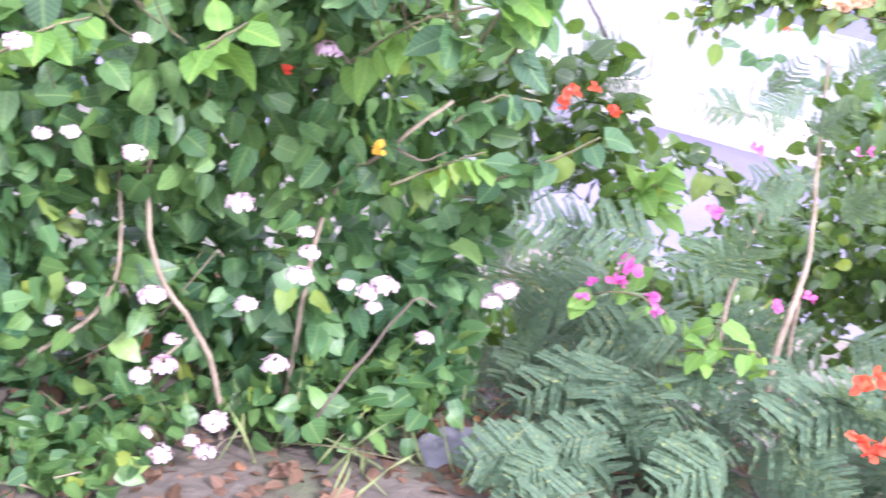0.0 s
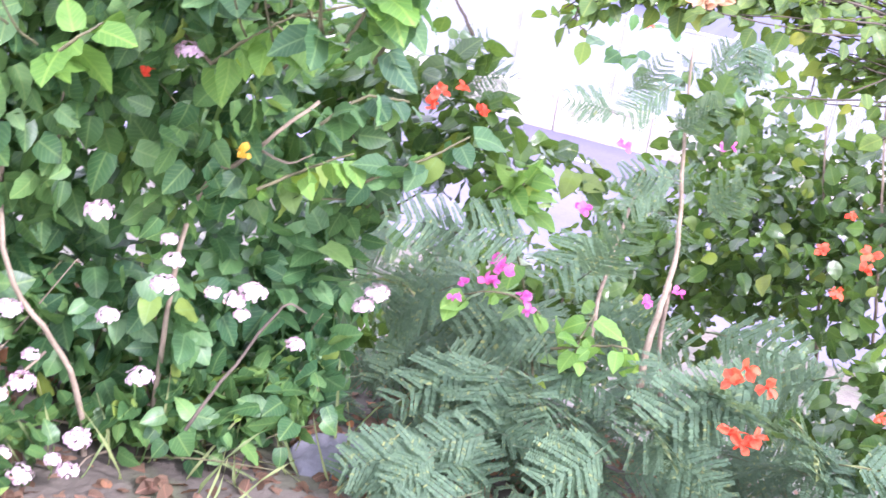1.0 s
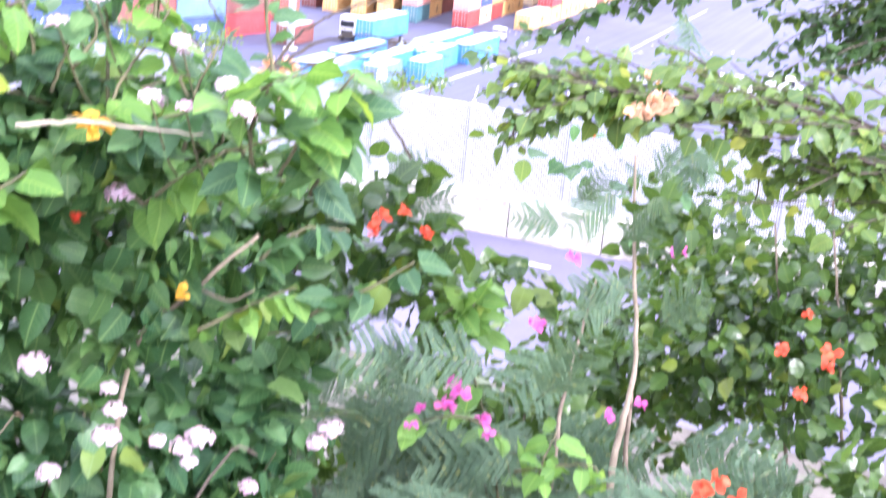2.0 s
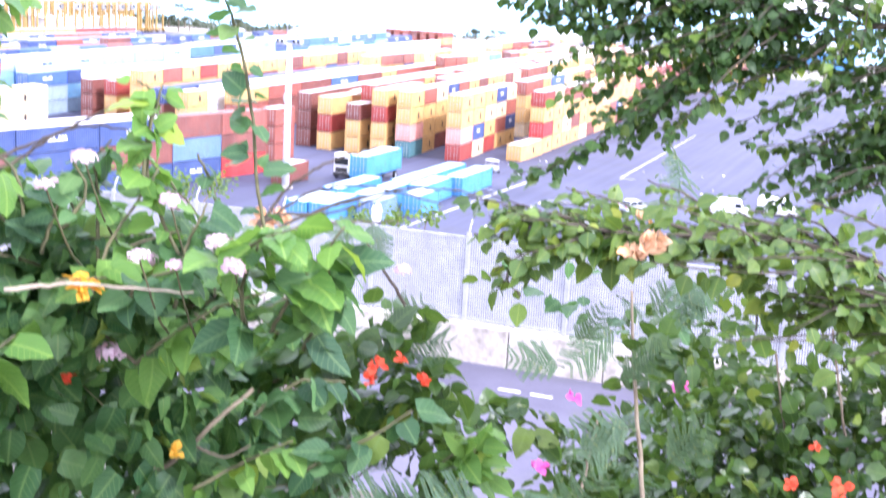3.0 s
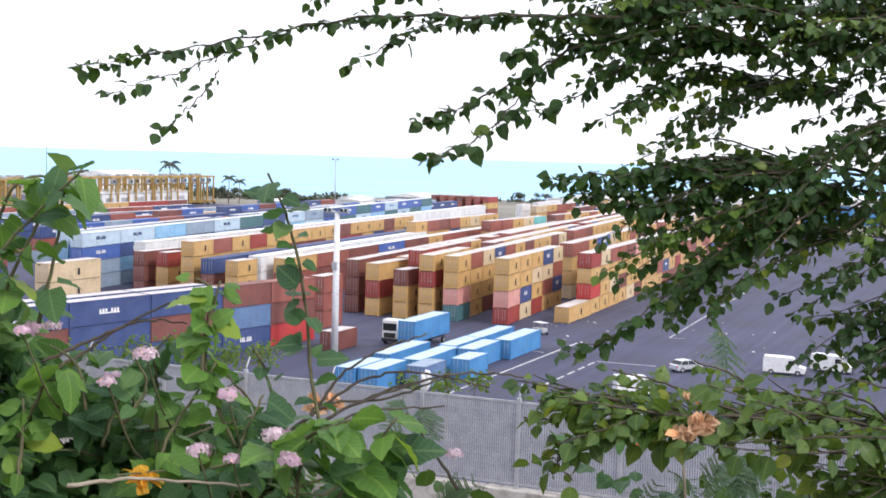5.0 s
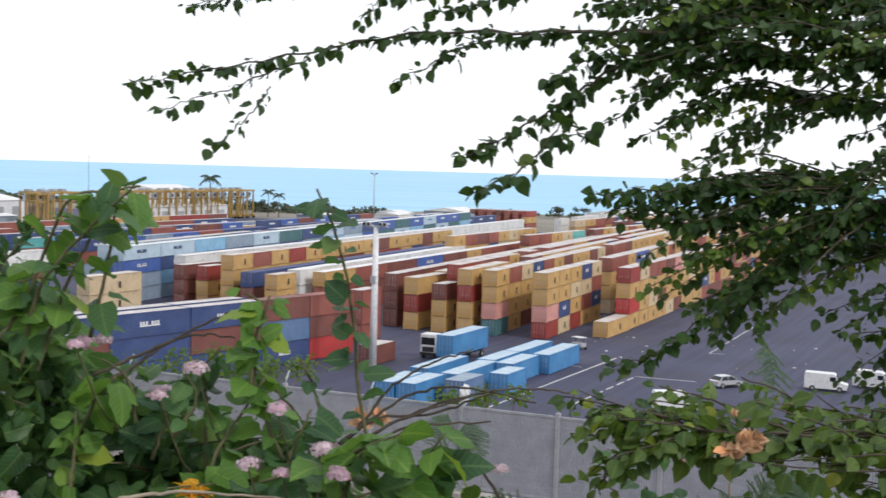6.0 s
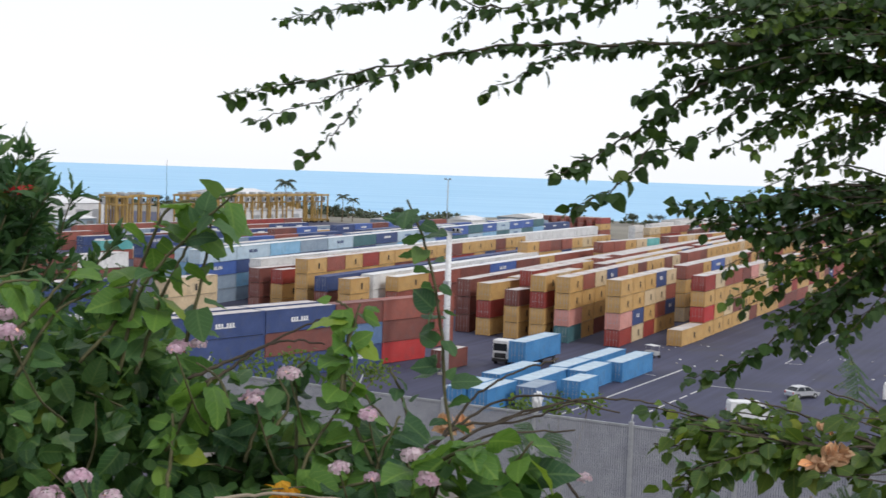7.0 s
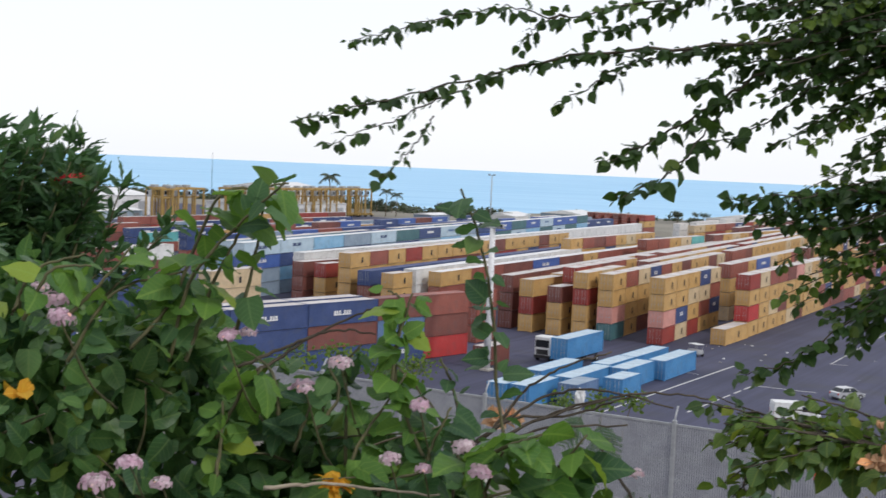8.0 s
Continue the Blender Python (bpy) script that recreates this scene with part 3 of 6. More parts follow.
def build_yard():
    r = random.Random(5)
    D = 4.3  # most rows stand a little across the yard's line
    # front block
    place_container(-61.3, 195.6, 0, 12.19, 2.59, "yellow")
    stack_row(-61.5, 208.2, 400, 4, "warm", r, L=6.5, front=("red", "yellow", "scarlet", "yellow"), singles=6, turn=1.5, tops=("red", "beige", "rust", "rust", "brown", "pink", "beige", "yellow", "rust"))
    stack_row(-69.0, 188.2, 410, 4, "warm", r, L=6.6, front=("yellow", "yellow", "pink", "red"), singles=5, turn=3.0,
              tops=("yellow", "yellow", "yellow", "navy", "beige", None, "rust", "rust", "yellow", ("blue", 12.19), "beige", "yellow", "yellow", "rust"))
    stack_row(-76.9, 186.8, 420, 4, "warm", r, L=6.7, front=("yellow", "yellow", "pink", "green"), singles=5, turn=D,
              tops=("yellow", "rust", "beige", "navy", "rust", "yellow", "brown", "yellow", "yellow", "brown", "beige", None, "rust", "rust", "brown"))
    stack_row(-80.8, 186.0, 420, 4, "warm", r, L=6.6, front=("yellow", "red", "yellow", "yellow"), turn=D)
    stack_row(-85.2, 186.0, 193, 3, "warm", r, front=("brown", "yellow", "yellow"), dips=0)
    stack_row(-86.0, 193.5, 430, 4, "red", r, L=6.6, turn=D, tops=("red", "rust", "brown", "rust"))
    stack_row(-90.3, 186.4, 200, 3, "warm", r, L=12.19, Hh=2.82, front=("yellow", "red", "yellow"), dips=0)
    stack_row(-91.6, 201.0, 430, 3, "mixed", r, L=12.19, Hh=2.82, turn=D)
    stack_row(-94.8, 188.0, 430, 3, "red", r, L=12.19, Hh=2.9, singles=3, dips=0, turn=D, front=("brown", "brown", "brown"), tops=("brown", "brown", "brown", "rust"))
    # row with white boxes behind it
    stack_row(-110.4, 191.9, 330, 3, "red", r, L=14.4, singles=4, dips=0, turn=3.2, roof="white", stop=True,
              tops=(("yellow", 12.19), "rust", "brown", "blue", "brown", ("yellow", 9.4), "rust", "rust", ("teal", 9.4)))
    stack_row(-113.8, 182.0, 189, 3, "warm", r, singles=1, front=("yellow", "yellow", "yellow"))
    stack_row(-114.4, 190.2, 300, 3, "white", r, L=12.19, Hh=2.66, singles=2, dips=0, turn=D, roof="white")
    stack_row(-118.9, 182.6, 300, 3, "blue", r, L=12.19, singles=3, front=("navy", "brown", "brown"), dips=0, turn=D, tops=("navy", "navy", "navy", "navy", "navy"), roof="own")
    stack_row(-123.6, 183.7, 297, 4, "warm", r, L=6.9, singles=8, front=("yellow", "yellow", "yellow", "rust"), turn=4.8, dips=0,
              tops=("yellow", "rust", "yellow", "red", "yellow", "yellow", "yellow", "yellow", "yellow", "brown", "yellow", "yellow", "yellow", "brown", "yellow"))
    stack_row(-120.8, 270.0, 330, 4, "warm", r, L=7.0, singles=1, turn=1.0, tops=("yellow", "rust", "brown", "rust", "yellow", "beige", "yellow", "yellow"))
    stack_row(-109.6, 289.0, 430, 4, "warm", r, L=7.0, singles=1, turn=-2.5, tops=("rust", "rust", "yellow", "beige", ("teal", 9.0), None, "brown", "yellow", "beige", "yellow"))
    stack_row(-131.6, 188.0, 195, 3, "warm", r, singles=1, front=("red", "yellow", "yellow"))
    stack_row(-136.1, 187.6, 200, 3, "red", r, L=12.19, singles=1, front=("brown", "brown", "brown"))
    stack_row(-143.9, 198.5, 430, 3, "white", r, L=12.19, Hh=2.8, singles=2, dips=0, turn=D, roof="white")
    stack_row(-148.4, 186.0, 420, 4, "pale", r, L=13.4, singles=5, dips=0, turn=7.5, front=("pale", "blue", "grey", "grey"),
              tops=("pale", "pale", "lightblue", "grey", "pale", "green", "navy", "pale", "grey", "navy"), roof="white")
    stack_row(-153.2, 188.0, 400, 4, "pale", r, L=12.19, singles=1, turn=7.5)
    stack_row(-127.2, 151.5, 164, 3, "warm", r, L=12.19, Hh=2.9, front=("beige", "beige", "beige"))
    stack_row(-152.5, 135.0, 174, 4, "blue", r, L=12.19, dips=0, tops=("navy", "brown", "white"))
    # far blocks
    stack_row(-171.0, 240.0, 470, 3, "blue", r, L=12.19, singles=1, turn=D, dips=0, roof="own")
    stack_row(-180.0, 230.0, 470, 3, "blue", r, L=12.19, singles=1, turn=D, dips=0, roof="own")
    for v in (-70, -82, -95, -108, -121, -150):
        stack_row(v, 445.0, 560, 3, "warm", r, L=12.19, singles=0)
    stack_row(-190.0, 225.0, 420, 3, "blue", r, L=12.19, singles=3, turn=D, dips=0.05, roof="own")
    stack_row(-208.0, 240.0, 430, 3, "blue", r, L=12.19, singles=3, turn=D, roof="own")
    stack_row(-230.0, 250.0, 430, 2, "mixed", r, L=12.19, singles=0)
    stack_row(-245.0, 260.0, 420, 2, "blue", r, L=12.19, singles=0)
    stack_row(-262.0, 270.0, 430, 2, "blue", r, L=12.19, singles=0)
    stack_row(-285.0, 300.0, 430, 2, "red", r, L=12.19, singles=0)
    for v, fam in ((-62, "warm"), (-88, "red"), (-101, "mixed"), (-128, "blue"), (-136, "red"), (-158, "white")):
        stack_row(v, 452.0, 566, 3, fam, r, L=12.19, singles=0, turn=D)
    for v in (-219, -215, -211, -207, -203, -199, -195):
        stack_row(v, 515.0, 528, 3, "red", r, L=12.19, singles=0)
    # blocks beside the yard's road
    skew_row(4.6, 179.6, 40.5, [(9.12, ("scarlet", "brown", "rust")), (9.12, ("navy", "steel", "brown")), (12.19, ("navy", "brown", "navy")), (12.19, ("navy", "navy", "navy")),
                                (12.19, ("navy", "brown", "navy")), (12.19, ("blue", "navy", "navy")), (12.19, ("navy", "blue", "navy"))], 2.9)
    skew_row(-9.6, 168.3, 40.5, [(12.19, ("navy", "navy", "navy"))] * 4, 2.9)
    for k in range(3):
        place_container(-90.8, 168.5, 2.59 * k, 6.06, 2.59, "rust")
    stack_row(-112.6, 86.0, 124, 4, "blue", r, L=12.19, Hh=2.9, dips=0)
    stack_row(-116.4, 100.0, 124, 4, "blue", r, L=12.19, dips=0)
    place_container(-79.3, 150.4, 0, 6.06, 2.59, "brown")
    # light blue boxes on the apron
    for v, u, L, colour in ((-56.0, 138.9, 6.06, "sky"), (-58.3, 146.6, 9.12, "sky"), (-57.1, 156.4, 12.19, "sky"), (-61.3, 157.2, 12.19, "sky"), (-61.4, 148.2, 8.9, "sky"),
                            (-60.8, 135.6, 12.19, "sky"), (-58.4, 131.5, 6.06, "steel"), (-62.2, 127.0, 8.0, "sky"), (-64.8, 126.6, 8.0, "sky"), (-65.6, 137.5, 12.19, "sky")):
        place_container(v, u, 0, L, 2.59, colour, roof="own")
    build_far_stacks()


build_yard()

# ---- fence beside the road ----
def build_fence():
    th = empty("picket_fence", yard_pose(0, 23.6, 0), "galvanised steel picket fence panels between posts above a low wall", "fence")
    for i in range(-14, 12):
        v = -8.0 + 2.05 * i
        bm = box(bmesh.new(), v - 0.042, v + 0.042, -0.042, 0.042, 20.15, 21.95, 0.008)
        post_ob = part("post", bm, M_GALV, th)
        bm = tube(bmesh.new(), [(v, 0, 21.93), (v, 0.05, 22.05), (v, 0.16, 22.2)], 0.02, 0.016, 6)
        part("outrigger", bm, M_GALV, post_ob)
        for z in (20.22, 21.84):
            part("rail", box(bmesh.new(), v + 0.043, v + 2.007, -0.018, 0.018, z, z + 0.045), M_GALV, th)
        bm = bmesh.new()
        for k in range(1, 44):
            x = v + 0.0466 * k
            box(bm, x - 0.0165, x + 0.0165, -0.006, 0.006, 20.26, 21.85)
        for k in range(1, 9):
            z = 20.26 + 0.175 * k
            box(bm, v + 0.043, v + 2.007, 0.0062, 0.0122, z - 0.004, z + 0.004)
        tagged(part("infill", bm, M_BARS, th), kind="stuff")
    rng = random.Random(4)
    base = empty("retaining_wall", yard_pose(0, 23.6, 0), "low weathered concrete wall under the fence", "wall", kind="structure")
    v = -40.0
    while v < 18:
        w = rng.uniform(1.6, 2.2)
        bm = box(bmesh.new(), v, v + w - 0.015, -0.16 + rng.uniform(-0.01, 0.01), 0.16, ROAD_Z - 0.3, 20.17 + rng.uniform(-0.02, 0.02), 0.025)
        part("block", bm, M_CONCRETE, base)
        v += w


build_fence()


def plastic_bag():
    """A crumpled bag caught on the head of a fence post."""
    bm = bmesh.new()
    bmesh.ops.create_icosphere(bm, subdivisions=3, radius=1)
    for q in bm.verts:
        k = 1 + 0.5 * noise.noise(q.co * 1.7) + 0.25 * noise.noise(q.co * 4.3)
        q.co = Vector((q.co.x * 0.11 * k, q.co.y * 0.07 * k, q.co.z * 0.19 * k))
    ob = new("plastic_bag", mesh_of("plastic_bag", bm, M_WHITE))
    ob.matrix_world = yard_pose(-9.99, 23.64, 22.12)
    tagged(ob, "crumpled white plastic bag caught on a fence post", "bag")


plastic_bag()

# ---- yard markings ----
def stripe(v0, u0, v1, u1, w=0.22):
    """A painted line on the asphalt."""
    d = math.hypot(v1 - v0, u1 - u0)
    bm = box(bmesh.new(), -w / 2, w / 2, 0, d, 0.004, 0.012)
    ob = new("marking", mesh_of("marking", bm, M_LINE))
    ob.matrix_world = yard_pose(v0, u0, 0, -math.degrees(math.atan2(v1 - v0, u1 - u0)))
    tagged(ob, "worn white line painted on the asphalt", "road marking", "painted lines on the asphalt", kind="structure")


for v0, u0, v1, u1, w in ((-53.0, 128, -51.6, 176, 0.24), (-44.7, 161.6, -36.9, 162.1, 0.2), (-41.2, 188.8, -42.4, 262, 0.15), (-53.0, 165, -56, 166, 0.15), (-41.2, 188.8, -39.0, 189.4, 0.15)):
    stripe(v0, u0, v1, u1, w)
for k in range(6):
    stripe(-45.4 + 0.12 * k, 138 + 4 * k, -45.32 + 0.12 * k, 140.6 + 4 * k)
# paper and rubble on the asphalt
rr = random.Random(21)
for k in range(26):
    v, u = (rr.uniform(-62, -46), rr.uniform(170, 200)) if k < 16 else (rr.uniform(-40, -26), rr.uniform(170, 215))
    q = rr.uniform(0.10, 0.32)
    bm = bmesh.new()
    bmesh.ops.create_icosphere(bm, subdivisions=1, radius=q)
    for w in bm.verts:
        w.co = Vector((w.co.x, w.co.y * rr.uniform(0.5, 0.9), w.co.z * 0.4)) * rr.uniform(0.75, 1.2)
    ob = new("litter", mesh_of("litter", bm, M_WHITE if k % 3 else M_CONCRETE))
    ob.matrix_world = yard_pose(v, u, q * 0.25, rr.uniform(0, 360))
    tagged(ob, "pale scrap of litter lying on the asphalt", "litter", "scraps on the asphalt")
# broken edge line on the near road
for k in range(4, 6):
    v0 = -9.2 + 0.62 * k
    bm = box(bmesh.new(), v0, v0 + 0.42, 22.0, 22.12, ROAD_Z + 0.004, ROAD_Z + 0.012)
    ob = new("marking", mesh_of("marking", bm, M_LINE))
    ob.matrix_world = pose(0, 0, 0, 0, 0, YARD)
    tagged(ob, "short white dash painted on the near road", "road marking", "dashes on the near road", kind="structure")


# ---- floodlight mast ----
def build_mast(v, u, height, label, arms=True, r=0.5):
    th = empty("floodlight_mast", yard_pose(v, u), label, "mast")
    part("pole", tube(bmesh.new(), [(0, 0, 0), (0, 0, height * 0.5), (0, 0, height)], r, r * 0.72, 10), M_WHITE if arms else M_GALV, th)
    part("base_plate", box(bmesh.new(), -0.7, 0.7, -0.7, 0.7, 0, 0.3, 0.04), M_CONCRETE, th)
    head = part("platform", box(bmesh.new(), -1.7, 1.7, -0.25, 0.25, height, height + 0.18, 0.03), M_GALV, th)
    for x in (-1.45, -0.85, 0.85, 1.45):
        lamp = part("lamp", box(bmesh.new(), x - 0.22, x + 0.22, -0.55, -0.1, height + 0.2, height + 0.65, 0.05), M_GALV, th)
        part("lens", box(bmesh.new(), x - 0.17, x + 0.17, -0.57, -0.545, height + 0.25, height + 0.6), M_GLASS, lamp)
    if arms:
        for k in range(9):
            part("rung", tube(bmesh.new(), [(-0.5, -0.3, 6.5 + 0.8 * k), (0.5, -0.3, 6.5 + 0.8 * k)], 0.035, 0.035, 5), M_GALV, th)
        part("junction_box", box(bmesh.new(), -0.35, 0.35, -0.65, -0.38, 11.2, 12.2, 0.03), M_GALV, th)


build_mast(-75.6, 147.4, 18.4, "tall pale concrete floodlight mast in the yard")
build_mast(-257, 498, 21.5, "thin steel floodlight mast near the shore", False, 0.3)
pole = new("signal_pole", mesh_of("signal_pole", tube(bmesh.new(), [(0, 0, 0), (0, 0, 26)], 0.16, 0.09, 6), M_DARK))
pole.matrix_world = yard_pose(-430, 520)
tagged(pole, "thin dark pole standing near the coast", "pole")


# ---- vehicles ----
def wheel(th, x, y, r, w):
    t = part("wheel", tube(bmesh.new(), [(x - w / 2, y, r), (x + w / 2, y, r)], r, r, 14), M_DARK, th)
    s = 1 if x > 0 else -1
    part("rim", tube(bmesh.new(), [(x + s * w * 0.3, y, r), (x + s * (w / 2 + 0.01), y, r)], r * 0.52, r * 0.46, 12), M_GALV, t)


def loft(bm, profiles):
    """A closed skin through equal outlines, the first and last filled."""
    loops = [[bm.verts.new(q) for q in p] for p in profiles]
    n = len(loops[0])
    for a, b in zip(loops, loops[1:]):
        for i in range(n):
            bm.faces.new((a[i], a[(i + 1) % n], b[(i + 1) % n], b[i]))
    bm.faces.new(loops[0]), bm.faces.new(loops[-1][::-1])
    bmesh.ops.recalc_face_normals(bm, faces=bm.faces)
    return bm


def car(m, paint, label, Lc=4.3, tall=1.0):
    """A small five-door car, nose towards -y."""
    th = empty("car", m, label, "car")
    k, h = Lc / 4.3, 1.52 * tall
    side = [(-2.06, 0.30), (-2.13, 0.45), (-2.08, 0.70), (-1.2, 0.93), (1.85, 1.0), (2.08, 0.90), (2.13, 0.45), (2.06, 0.30)]
    part("body", loft(bmesh.new(), [[(x, y * k * q, z) for y, z in side] for x, q in ((-0.86, 0.97), (-0.80, 1.0), (0.80, 1.0), (0.86, 0.97))]), paint, th)
    cabin = [(-1.12, 0.93), (-0.42, h - 0.10), (1.20, h - 0.10), (1.86, 0.98)]
    part("window", loft(bmesh.new(), [[(x * (1.0 if z < 1.0 else 0.84), y * k, z) for y, z in cabin] for x in (-0.82, 0.82)]), M_GLASS, th, "dark side and rear glass")
    roof = [(-0.48, h - 0.10), (-0.30, h - 0.02), (0.95, h), (1.30, h - 0.10)]
    part("roof", loft(bmesh.new(), [[(x, y * k, z) for y, z in roof] for x in (-0.70, 0.70)]), paint, th)
    for sx in (-1, 1):
        for y0, y1 in ((-1.14, -0.44), (0.28, 0.32), (1.72, 1.16)):
            part("pillar", tube(bmesh.new(), [(sx * 0.82, y0 * k, 0.95), (sx * 0.70, y1 * k, h - 0.10)], 0.05, 0.045, 5), paint, th)
        part("sill", box(bmesh.new(), sx * 0.85 - 0.02, sx * 0.85 + 0.03, -0.9 * k, 0.9 * k, 0.28, 0.42, 0.01), M_DARK, th)
        x = sx * 0.80
        for y in (-1.32 * k, 1.32 * k):
            wheel(th, x, y, 0.34, 0.24)
        part("headlight", box(bmesh.new(), x * 0.85 - 0.16, x * 0.85 + 0.16, -2.13 * k, -2.02 * k, 0.58, 0.70, 0.02), M_WHITE, th)
        part("tail_light", box(bmesh.new(), x * 0.9 - 0.1, x * 0.9 + 0.1, 2.03 * k, 2.13 * k, 0.65, 0.92, 0.02), CM["scarlet"], th)
    return th


def van(m, label):
    """A white panel van, nose towards -y."""
    th = empty("van", m, label, "van")
    side = [(-2.55, 0.35), (-2.6, 0.95), (-1.75, 1.15), (-1.15, 2.05), (-0.9, 2.2), (2.5, 2.25), (2.6, 2.0), (2.6, 0.35)]
    part("body", loft(bmesh.new(), [[(x, y * q, z) for y, z in side] for x, q in ((-0.98, 0.985), (-0.92, 1.0), (0.92, 1.0), (0.98, 0.985))]), M_WHITE, th)
    part("windscreen", loft(bmesh.new(), [[(x, y, z) for y, z in ((-1.74, 1.2), (-1.2, 2.02), (-1.16, 1.98), (-1.7, 1.16))] for x in (-0.82, 0.82)]), M_GLASS, th)
    for sx in (-1, 1):
        part("side_window", box(bmesh.new(), sx * 0.985 - 0.012, sx * 0.985 + 0.012, -1.2, -0.45, 1.3, 1.85, 0.006), M_GLASS, th)
        part("headlight", box(bmesh.new(), sx * 0.7 - 0.15, sx * 0.7 + 0.15, -2.63, -2.55, 0.75, 0.93, 0.02), M_GALV, th)
        part("tail_light", box(bmesh.new(), sx * 0.85 - 0.08, sx * 0.85 + 0.08, 2.57, 2.62, 0.9, 1.3, 0.02), CM["scarlet"], th)
        for y in (-1.65, 1.6):
            wheel(th, sx * 0.86, y, 0.35, 0.26)
    part("bumper", box(bmesh.new(), -0.95, 0.95, -2.66, -2.5, 0.35, 0.6, 0.04), M_DARK, th)
    return th


def utility_cart(m):
    th = empty("utility_cart", m, "small pale utility cart with a flat canopy", "cart")
    part("body", box(bmesh.new(), -0.6, 0.6, -1.1, 1.1, 0.35, 0.95, 0.08), M_GALV, th)
    part("canopy", box(bmesh.new(), -0.65, 0.65, -1.1, 0.9, 1.75, 1.83, 0.03), M_WHITE, th)
    for x in (-0.55, 0.55):
        for y in (-0.9, 0.75):
            part("post", tube(bmesh.new(), [(x, y, 0.9), (x, y, 1.76)], 0.03, 0.03, 5), M_GALV, th)
            wheel(th, x * 1.05, y, 0.25, 0.15)


M_CARPAINT = textured("silver_paint", (0.55, 0.56, 0.57), (0.66, 0.67, 0.68), 0.5, 0.25, 0.4, bump=0.02)
car(yard_pose(-32.8, 160.4, 0, 145), M_CARPAINT, "small silver hatchback on the asphalt of the yard")
van(yard_pose(-34.2, 141.0, 0, 120), "white van parked beside the yard road")


def build_truck(v, u):
    th = empty("truck_tractor", yard_pose(v, u), "white truck tractor parked beside a container", "truck")
    part("chassis", box(bmesh.new(), 0.7, 1.74, -1.0, 4.2, 0.75, 1.1, 0.03), M_DARK, th)
    cab = part("cab", box(bmesh.new(), 0.02, 2.42, -1.3, 0.7, 0.7, 3.4, 0.14), M_WHITE, th)
    part("windscreen", box(bmesh.new(), 0.2, 2.24, -1.33, -1.29, 1.9, 2.9, 0.015), M_GLASS, cab)
    part("grille", box(bmesh.new(), 0.35, 2.1, -1.335, -1.29, 0.9, 1.6, 0.015), M_DARK, cab)
    part("side_window", box(bmesh.new(), 2.415, 2.44, -1.0, -0.1, 1.95, 2.8, 0.008), M_GLASS, cab)
    part("bumper", box(bmesh.new(), 0.02, 2.42, -1.45, -1.28, 0.4, 0.85, 0.05), M_DARK, cab)
    for y in (-0.6, 2.2, 3.5):
        for x in (0.25, 2.19):
            wheel(th, x, y, 0.5, 0.3)


def build_trailer(v, u):
    th = empty("container_trailer", yard_pose(v, u), "low dark trailer chassis under a blue container", "trailer")
    part("chassis", box(bmesh.new(), 0.7, 1.74, 0.2, 12.2, 0.85, 1.2, 0.03), M_DARK, th)
    for y in (1.0, 2.3, 3.6, 10.5):
        for x in (0.25, 2.19):
            wheel(th, x, y, 0.5, 0.3)


build_trailer(-70.2, 155.2)
place_container(-70.2, 155.2, 1.22, 12.19, 2.9, "sky", roof="own")
build_truck(-74.9, 161.4)


# ---- straddle carriers by the shore ----
def straddle_carrier():
    th = empty("straddle_carrier", Matrix.Identity(4), "tall yellow steel straddle carrier parked in a row", "straddle carrier", "parked straddle carriers")
    for x in (0, 4.6):
        for y in (0, 5.5, 8.5):
            part("leg", box(bmesh.new(), x - 0.3, x + 0.3, y - 0.3, y + 0.3, 0.8, 12.0, 0.06), M_YELLOWSTEEL, th)
        part("side_beam", box(bmesh.new(), x - 0.35, x + 0.35, -1.2, 9.6, 0.7, 1.5, 0.06), M_YELLOWSTEEL, th)
        part("top_beam", box(bmesh.new(), x - 0.3, x + 0.3, -0.6, 9.1, 12.0, 12.7, 0.06), M_YELLOWSTEEL, th)
        for y in (-0.4, 2.6, 5.8, 8.8):
            part("wheel", tube(bmesh.new(), [(x - 0.25, y, 0.72), (x + 0.25, y, 0.72)], 0.72, 0.72, 10), M_DARK, th)
    for y in (-0.2, 8.7):
        part("cross_beam", box(bmesh.new(), 0.3, 4.3, y - 0.3, y + 0.3, 12.0, 12.8, 0.06), M_YELLOWSTEEL, th)
    part("spreader", box(bmesh.new(), 0.9, 3.7, 1.2, 7.2, 9.0, 9.5, 0.05), M_YELLOWSTEEL, th)
    cab = part("cab", box(bmesh.new(), -1.2, 0.0, -2.0, -0.4, 9.6, 11.8, 0.1), M_GALV, th)
    part("cab_window", box(bmesh.new(), -1.22, -0.1, -2.03, -1.98, 10.3, 11.5, 0.01), M_GLASS, cab)
    part("engine_housing", box(bmesh.new(), 1.2, 3.4, 5.6, 8.0, 12.7, 13.6, 0.1), M_GALV, th)
    return th


carrier = straddle_carrier()
carrier.matrix_world = yard_pose(-318, 352)
rr = random.Random(9)
for k in range(24):
    if k in (4, 5, 6, 10):
        continue
    copy_thing(carrier, yard_pose(-320 + rr.uniform(-1.5, 1.5), 360 + 5.9 * k + rr.uniform(-0.6, 0.6), 0, 88 + rr.uniform(-2, 2)))


